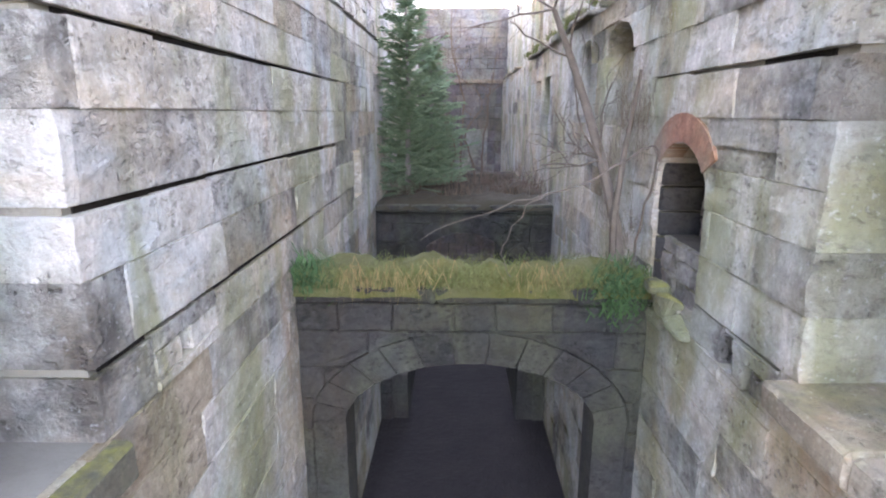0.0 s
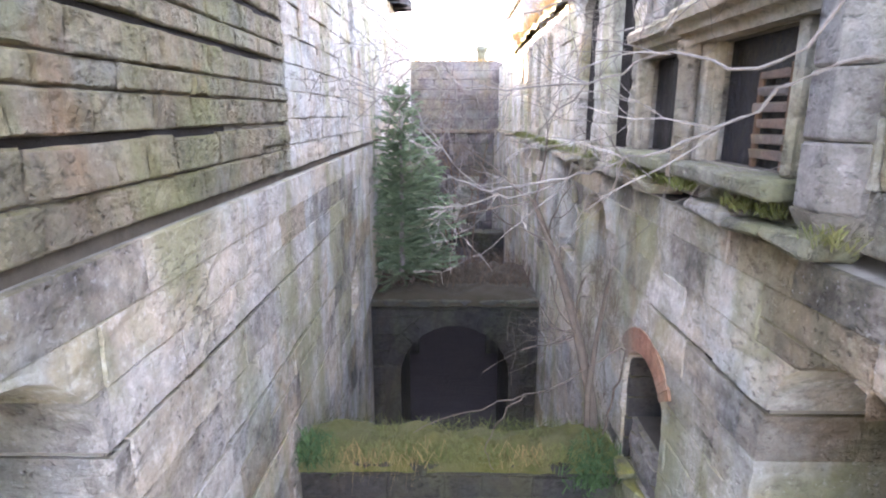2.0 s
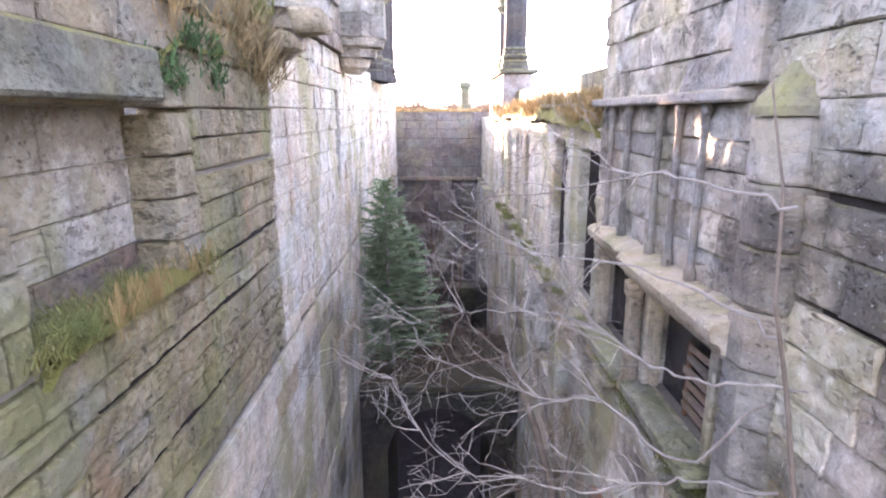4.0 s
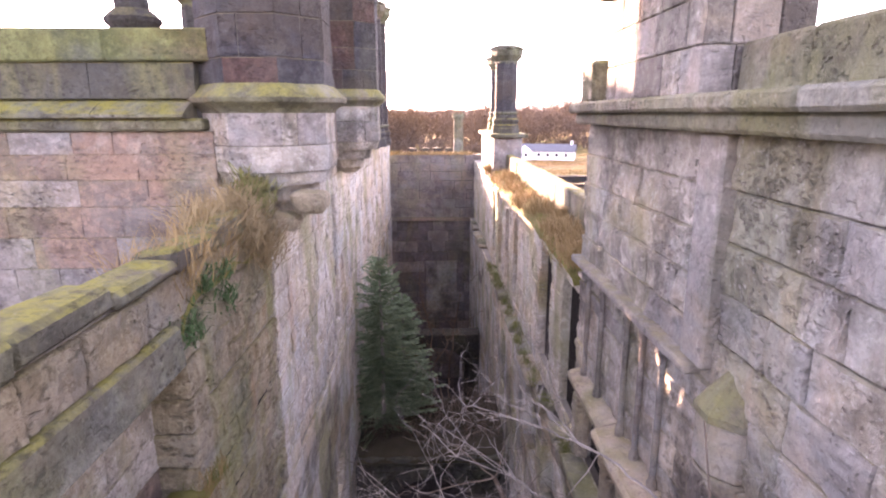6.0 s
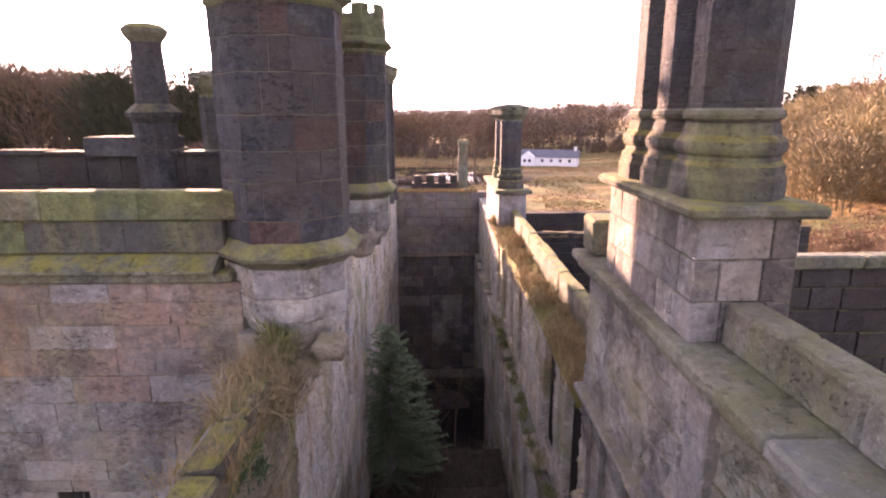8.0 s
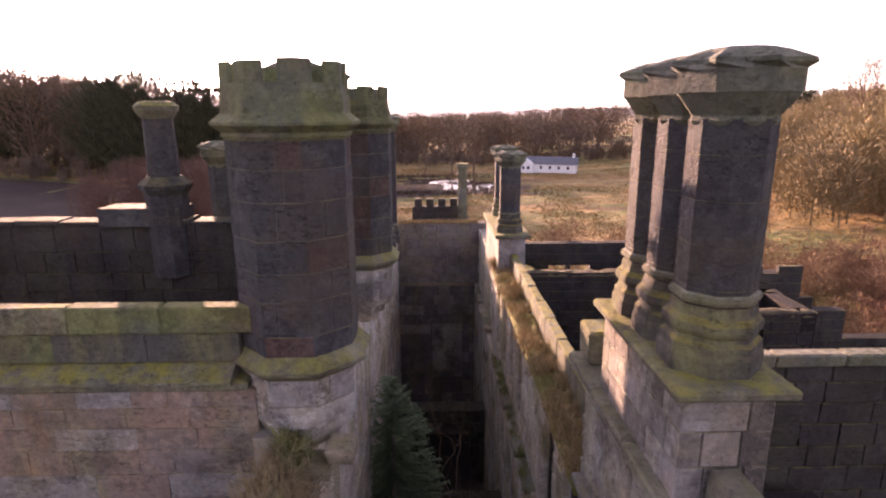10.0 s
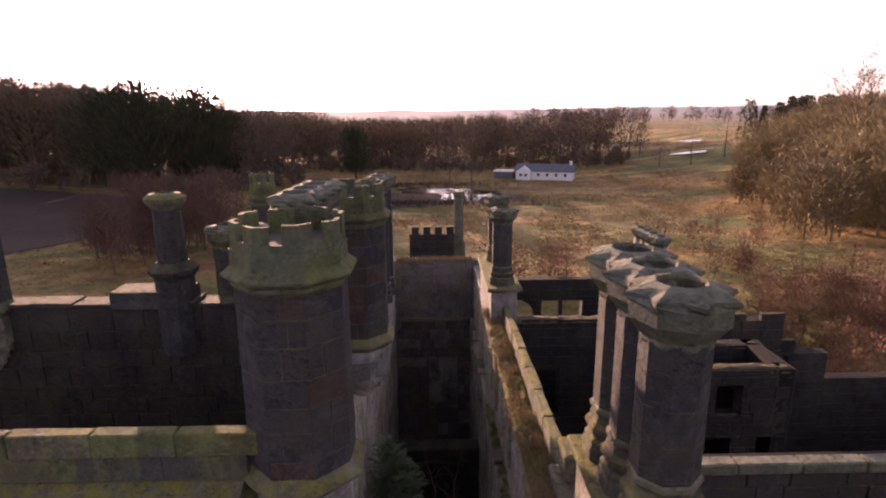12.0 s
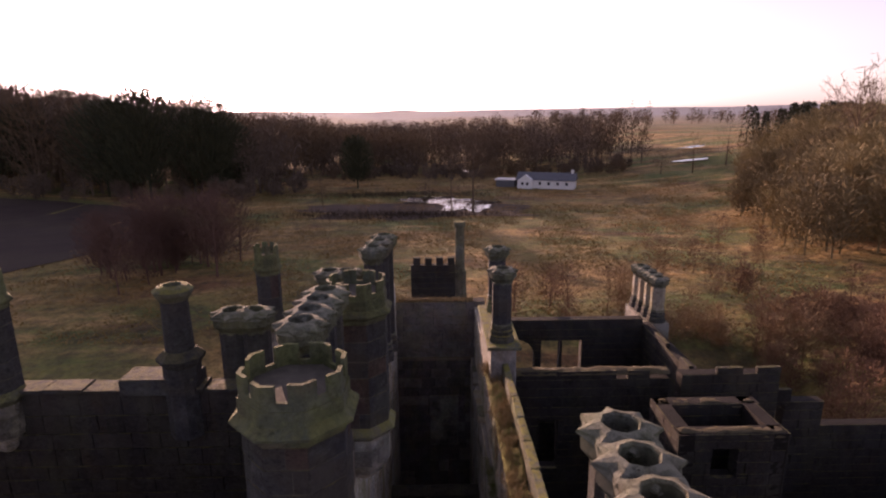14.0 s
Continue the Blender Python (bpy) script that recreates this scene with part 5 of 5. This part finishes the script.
# bare sapling rooted on the first arch, leaning over the court
rng = random.Random(19)
tr = thing("bare_tree", "leafless pale-barked tree rooted on the mossy arch", "tree")
trunk_path = [Vector(q) for q in ((2.15, 7.15, 2.45), (2.08, 7.3, 3.1), (1.92, 7.6, 3.9), (1.72, 7.8, 4.6), (1.5, 7.85, 5.2), (1.25, 7.85, 5.8))]
part("trunk", tube(trunk_path, [0.085, 0.075, 0.068, 0.058, 0.048, 0.035], 8), M_STEM, tr)
part("stem", tube([Vector(q) for q in ((2.05, 7.2, 2.5), (2.0, 7.1, 3.2), (2.1, 7.2, 4.0), (2.2, 7.1, 5.0))], [0.05, 0.045, 0.035, 0.02], 6), M_STEM, tr)
wp = wiggle(((2.2, 7.05, 2.5), (2.25, 6.9, 3.1), (2.3, 6.62, 3.75), (2.22, 6.5, 4.12), (2.0, 6.4, 4.05), (1.5, 6.3, 3.75), (1.0, 6.2, 3.62), (0.3, 6.2, 3.4), (-0.4, 6.2, 3.1)), 4, 0.02, 3)
part("stem", tube(wp, taper(len(wp), 0.018, 0.005), 5), M_STEM, tr)
wp = wiggle(((1.0, 6.2, 3.62), (0.75, 6.1, 3.5), (0.5, 6.0, 3.1), (0.6, 5.95, 2.75)), 4, 0.02, 4)
part("stem", tube(wp, taper(len(wp), 0.01, 0.004), 5), M_STEM, tr)
for k in range(10):
    out = []
    p = trunk_path[rng.randint(2, 5)]
    grow_branch(p, Vector((rng.uniform(-1.2, 0.1), rng.uniform(-0.9, 0.5), rng.uniform(-0.1, 0.9))), rng.uniform(0.8, 1.4), 0.016, 2, rng, out, 0.5, 0.0, (2, 3))
    part("branch", out, M_STEM, tr)["kind"] = "stuff"

# second leafless tree further up the east wall, its limbs reaching across the court
rng = random.Random(23)
t2 = thing("bare_tree", "leafless tree with long white limbs reaching across the court", "tree")
part("trunk", tube([Vector(q) for q in ((2.28, 1.8, 6.25), (2.26, 2.0, 6.8), (2.14, 2.3, 7.35), (2.12, 2.5, 8.0), (2.02, 2.55, 8.5), (2.07, 2.7, 9.1), (2.1, 3.0, 9.7))], [0.018, 0.018, 0.016, 0.014, 0.012, 0.009, 0.006], 6), M_STEM, t2)
limbs = [
    [(2.1, 2.5, 8.0), (1.9, 2.9, 7.9), (1.7, 3.3, 7.75), (1.35, 3.8, 7.8), (0.9, 4.3, 7.85), (0.45, 4.7, 7.7), (0.0, 5.0, 7.45)],
    [(2.15, 2.45, 7.3), (1.9, 2.8, 7.2), (1.55, 3.1, 7.0), (1.2, 3.4, 6.7), (0.9, 3.7, 6.55), (0.4, 4.0, 6.45), (0.0, 4.2, 6.75), (-0.25, 4.3, 7.15)],
    [(2.12, 2.5, 7.9), (1.75, 2.9, 7.4), (1.4, 3.4, 7.35), (0.9, 3.9, 7.2), (0.3, 4.5, 7.25), (-0.2, 5.0, 7.4)],
    [(2.1, 2.55, 8.3), (1.8, 3.0, 8.4), (1.4, 3.6, 8.5), (1.0, 4.2, 8.35), (0.5, 4.8, 8.3)],
    [(2.05, 2.6, 9.0), (1.9, 3.0, 9.1), (1.6, 3.6, 9.15), (1.2, 4.3, 8.9), (0.7, 5.0, 8.75)],
]
for lm in limbs:
    out = []
    lp = [Vector(q) + Vector([rng.gauss(0, 0.05) for _ in range(3)]) for q in lm]
    wp = wiggle(lp, 5, 0.013, len(lm))
    part("limb", tube(wp, taper(len(wp), 0.0115, 0.004), 6), M_BARK, t2)
    for i in range(2, len(lp)):
        for _ in range(3):
            grow_branch(lp[i], Vector((rng.uniform(-1.2, 0.2), rng.uniform(-0.2, 1.2), rng.uniform(-0.7, 0.5))), rng.uniform(0.45, 1.0), 0.0065, 2, rng, out, 0.55, 0.0, (2, 3), 0.7, 0.0026, 4)
    part("branch", out, M_BARK, t2)["kind"] = "stuff"


# spruce growing on the second arch
def spruce(x, y, z, h, r, seed):
    rng = random.Random(seed)
    ob = thing("spruce_tree", "blue-green young spruce growing on the far arch", "tree")
    part("trunk", tube([Vector((x, y, z)), Vector((x + 0.03, y, z + h * 0.5)), Vector((x, y, z + h))], [0.09, 0.06, 0.012], 7), M_BARK, ob)
    V, F = [], []
    lv = 21
    for i in range(lv):
        f = i / lv
        zb_ = z + 0.25 + f * (h - 0.3)
        rad = r * (1 - f) ** 0.62 * (0.75 + 0.5 * abs(noise.noise((f * 6, seed, 0.5)))) + 0.1
        for k in range(int(14 + 12 * (1 - f))):
            a = rng.uniform(0, 2 * math.pi)
            L = rad * rng.choice((0.55, 0.8, 1.0, 1.25)) * rng.uniform(0.85, 1.1)
            zz = zb_ + rng.gauss(0, 0.09)
            d = Vector((math.cos(a), math.sin(a), rng.uniform(-0.25, 0.3)))
            for s in range(max(5, int(L * 20))):
                q = (s + rng.random()) / max(5, int(L * 20))
                c = Vector((x, y, zz)) + d * L * q + Vector((0, 0, 0.12 * q * q))
                for side in (-1, 1):
                    t = (Vector((-d.y, d.x, 0)) * side + d * 0.8 + Vector((0, 0, rng.uniform(-0.5, 0.25)))).normalized() * rng.uniform(0.1, 0.22)
                    w = Vector((0, 0, 0.022)) + d * 0.02
                    o = len(V)
                    V += [c - w, c + w, c + t]
                    F.append((o, o + 1, o + 2))
    part("crown", (V, F), M_NEEDLE, ob)
    return ob


spruce(-1.32, 15.4, 2.3, 5.5, 1.55, 3)
spruce(-0.72, 16.2, 2.2, 4.2, 1.0, 4)


rs = random.Random(61)
for x, y, h in ((0.12, 16.6, 5.2), (0.55, 16.2, 3.4), (0.75, 16.9, 3.9), (-0.1, 16.0, 2.6)):
    sp_ = thing("sapling", "thin dark leafless sapling on the second arch", "tree", "saplings on the second arch")
    wp = wiggle([(x + rs.gauss(0, 0.1) * k, y, 2.25 + h * k / 4) for k in range(5)], 4, 0.02, int(h * 10))
    part("stem", tube(wp, taper(len(wp), 0.032, 0.008), 5), M_TWIG, sp_)
    out = []
    for k in range(9):
        grow_branch(wp[rs.randint(5, len(wp) - 2)], Vector((rs.gauss(0, 0.7), rs.gauss(0, 0.5), 0.7)), rs.uniform(0.4, 1.0), 0.009, 1, rs, out, 0.4, 0.05, (1, 3), 0.6, 0.004, 4)
    part("branch", out, M_TWIG, sp_)["kind"] = "stuff"


def forest(name, label, spots, mat, seed, conifer=False, twigs=220, wide=0.09):
    """Many trees: trunk, a few boughs and a haze of fine twigs each, with real gaps."""
    rng = random.Random(seed)
    V, F = [], []
    for x, y, h in spots:
        z = ground_z(x, y) - 0.2
        s = rng.uniform(0.012, 0.018) * h
        o = len(V)
        for k in range(4):
            a = math.pi / 2 * k
            V.append((x + s * math.cos(a), y + s * math.sin(a), z))
        V.append((x + rng.gauss(0, 0.3), y, z + h * 0.9))
        F += [(o + k, o + (k + 1) % 4, o + 4) for k in range(4)]
        cr = h * (0.16 if conifer else 0.34) * rng.uniform(0.8, 1.2)
        for _ in range(twigs):
            f = rng.random() ** 0.7
            if conifer:
                zz = 0.12 + 0.88 * f
                rad = cr * (1.06 - zz)
                a = rng.uniform(0, 6.283)
                c = Vector((x + rad * math.cos(a), y + rad * math.sin(a), z + h * zz))
                d = Vector((math.cos(a), math.sin(a), -0.3)) * rng.uniform(0.4, 1.0)
            else:
                a, b = rng.uniform(0, 6.283), rng.uniform(-1, 1)
                rad = cr * math.sqrt(max(0, 1 - (abs(b) ** 2))) * f
                c = Vector((x + rad * math.cos(a), y + rad * math.sin(a), z + h * (0.54 + 0.42 * b * (0.6 + 0.4 * f))))
                d = Vector((math.cos(a) * 0.7, math.sin(a) * 0.7, rng.uniform(0.2, 1.4))).normalized() * rng.uniform(0.7, 1.9) * h / 18
            w = Vector((rng.gauss(0, 1), rng.gauss(0, 1), rng.gauss(0, 0.4))).normalized() * wide * rng.uniform(0.5, 1.4) * (4 if conifer else 1)
            o = len(V)
            V += [c - w, c + w, c + d]
            F.append((o, o + 1, o + 2))
    return tagged(part(name, (V, F), mat), label, "woodland", kind="stuff")


rng = random.Random(99)
M_BRUSH = soft_mat("red_brown_brush", (0.19, 0.1, 0.06), (0.12, 0.07, 0.045), 0.1, bump=0, c=(0.22, 0.145, 0.075), cs=0.06)
mid = [(rng.uniform(-70, 75), rng.uniform(192, 300), rng.uniform(13, 18)) for _ in range(330)]
mid = [q for q in mid if not (q[0] > 30 and q[1] < 215 and rng.random() < 0.4)]
forest("woodland", "brown leafless wood behind the cottage", mid, M_TWIG, 1, twigs=420, wide=0.17)
left = [(rng.uniform(-230, -38), rng.uniform(150, 260), 0) for _ in range(420)]
left = [(x, y, rng.uniform(16, 23) + 8 * min(1, max(0, (-x - 50) / 60))) for x, y, _ in left]
left = [q for q in left if q[1] > 145 - 0.1 * q[0] * 0.2]
forest("woodland", "dark leafless wood under the low sun", left, M_TWIG, 2, twigs=420, wide=0.17)
forest("conifers", "dark conifers standing above the wood", [(-78, 146, 28), (-72, 144, 30), (-86, 150, 26), (-64, 152, 29), (-58, 150, 27), (-112, 160, 24), (-120, 158, 22), (-56, 156, 21), (-22, 165, 16)], M_PINE, 3, False, 3600, 0.15)
right = [(rng.uniform(55, 150), rng.uniform(60, 190), 0) for _ in range(640)]
right = [(x, y, rng.uniform(7, 11) + 6 * min(1, max(0, (x - 0.55 * y - 4) / 25))) for x, y, _ in right if x > 0.55 * y and x > 55 + 5 * math.sin(y * 0.21)]
forest("woodland", "rusty bare scrub wood on the eastern bank", right, M_RUST, 4, twigs=620, wide=0.12)
forest("conifers", "small dark plantation at the wood's edge", [(126 + 40 * rng.random(), 200 + 30 * rng.random(), rng.uniform(12, 16)) for _ in range(60)], M_PINE, 5, True, 260, 0.16)
far = [(rng.uniform(-200, 420), rng.uniform(330, 620), rng.uniform(10, 17)) for _ in range(420)]
far = [q for q in far if not (0.38 < q[0] / q[1] < 0.58 and q[1] < 520)]
forest("woodland", "distant belts of wood across the plain", far, M_TWIG, 6, twigs=130, wide=0.4)
scrub = [(rng.uniform(21, 50), rng.uniform(33, 53), rng.uniform(2.5, 5.5)) for _ in range(180)] + [(rng.uniform(28, 56), rng.uniform(58, 88), rng.uniform(3, 6)) for _ in range(16)] + [(rng.uniform(4, 22), rng.uniform(52, 62), rng.uniform(3, 6)) for _ in range(12)]
forest("scrub", "leafless birch and willow scrub by the ruin", [q for q in scrub if q[0] > 29 or q[1] > 50], M_BRUSH, 7, twigs=1000, wide=0.028)
red = [(rng.gauss(-38, 4.6), rng.gauss(79, 4.5), rng.uniform(5.5, 12)) for _ in range(32)]
M_REDTWIG = soft_mat("reddish_twigs", (0.14, 0.075, 0.055), (0.1, 0.06, 0.045), 0.3, bump=0)
forest("willow_clump", "reddish leafless willow clump", red, M_REDTWIG, 8, twigs=2100, wide=0.028)
forest("field_trees", "single bare trees in the pasture", [(4, 118, 15), (9, 124, 17), (78, 168, 13), (70, 172, 9), (92, 176, 15), (-26, 132, 10), (-2, 140, 9), (60, 190, 12)], M_TWIG, 9, twigs=700, wide=0.035)


def big_tree(x, y, h, seed):
    rng = random.Random(seed)
    ob = thing("bare_tree", "tall leafless tree standing above the wood", "tree")
    out = []
    z = ground_z(x, y)
    tp = [Vector((x, y, z)), Vector((x + 0.4, y, z + h * 0.25)), Vector((x + 0.3, y + 0.3, z + h * 0.5))]
    part("trunk", tube(tp, [0.55, 0.42, 0.3], 8), M_TWIG, ob)
    for k in range(8):
        grow_branch(tp[rng.randint(1, 2)], Vector((rng.gauss(0, 0.6), rng.gauss(0, 0.6), 1)), h * 0.27, 0.22, 4, rng, out, 0.35, 0.05, (2, 4), 0.72, 0.03, 4)
    part("bough", out, M_TWIG, ob)


big_tree(96, 128, 25, 5)
big_tree(-132, 160, 24, 6)

# tussocks and reeds on the pasture
def on_field(r):
    x, y = r.uniform(-60, 72), r.uniform(50, 175)
    for _ in range(6):
        if noise.noise((x * 0.11, y * 0.07, 2.0)) + 0.4 * noise.noise((x * 0.4, y * 0.3, 5.0)) > r.uniform(-0.25, 0.35):
            break
        x, y = r.uniform(-60, 72), r.uniform(50, 175)
    return (x, y, ground_z(x, y) - 0.05)


grow("tussock_grass", "tawny tussocks scattered over the pasture", blades(52000, on_field, 0.12, 0.5, 0.1, 0.9, 81, 0.35), soft_mat("tussock", (0.3, 0.18, 0.065), (0.13, 0.125, 0.038), 0.06, bump=0, c=(0.34, 0.2, 0.075), cs=0.03))
grow("reeds", "dark reeds round the flood water", blades(3600, lambda r: (lambda x, y: (x, y, ground_z(x, y)))(r.gauss(-8, 13), r.choice((r.gauss(118, 2.5), r.gauss(149, 3)))), 0.4, 1.2, 0.06, 0.25, 82, 0.0), soft_mat("dark_reeds", (0.05, 0.035, 0.022), (0.085, 0.06, 0.035), 0.2, bump=0))

under = [(rng.uniform(-200, -36), rng.uniform(138, 175), rng.uniform(3, 7)) for _ in range(200)] + [(rng.uniform(-36, 70), rng.uniform(180, 200), rng.uniform(2.5, 6)) for _ in range(130)]
under = [q for q in under if not (20 < q[0] < 48 and q[1] < 186)]
forest("undergrowth", "brambles and thicket along the wood's edge", under, M_TWIG, 11, twigs=330, wide=0.2)
under = [(rng.uniform(66, 110), rng.uniform(70, 150), rng.uniform(3, 6)) for _ in range(120)]
forest("undergrowth", "rusty thicket at the foot of the bank", [q for q in under if q[0] > 0.58 * q[1]], M_RUST, 12, twigs=400, wide=0.1)
# two pylons on the plain
for k, (x, y) in enumerate(((262, 760), (300, 800))):
    py = thing("pylon", "thin steel pylon far across the plain", "pylon", "pylons")
    z = ground_z(x, y)
    for sx in (-1, 1):
        part("leg", tube([Vector((x + 3 * sx, y, z)), Vector((x + 0.5 * sx, y, z + 26))], [0.35, 0.25], 4), M_SLATE, py)
    for h in (17, 21, 25):
        part("arm", tube([Vector((x - 5, y, z + h)), Vector((x + 5, y, z + h))], [0.25, 0.25], 4), M_SLATE, py)
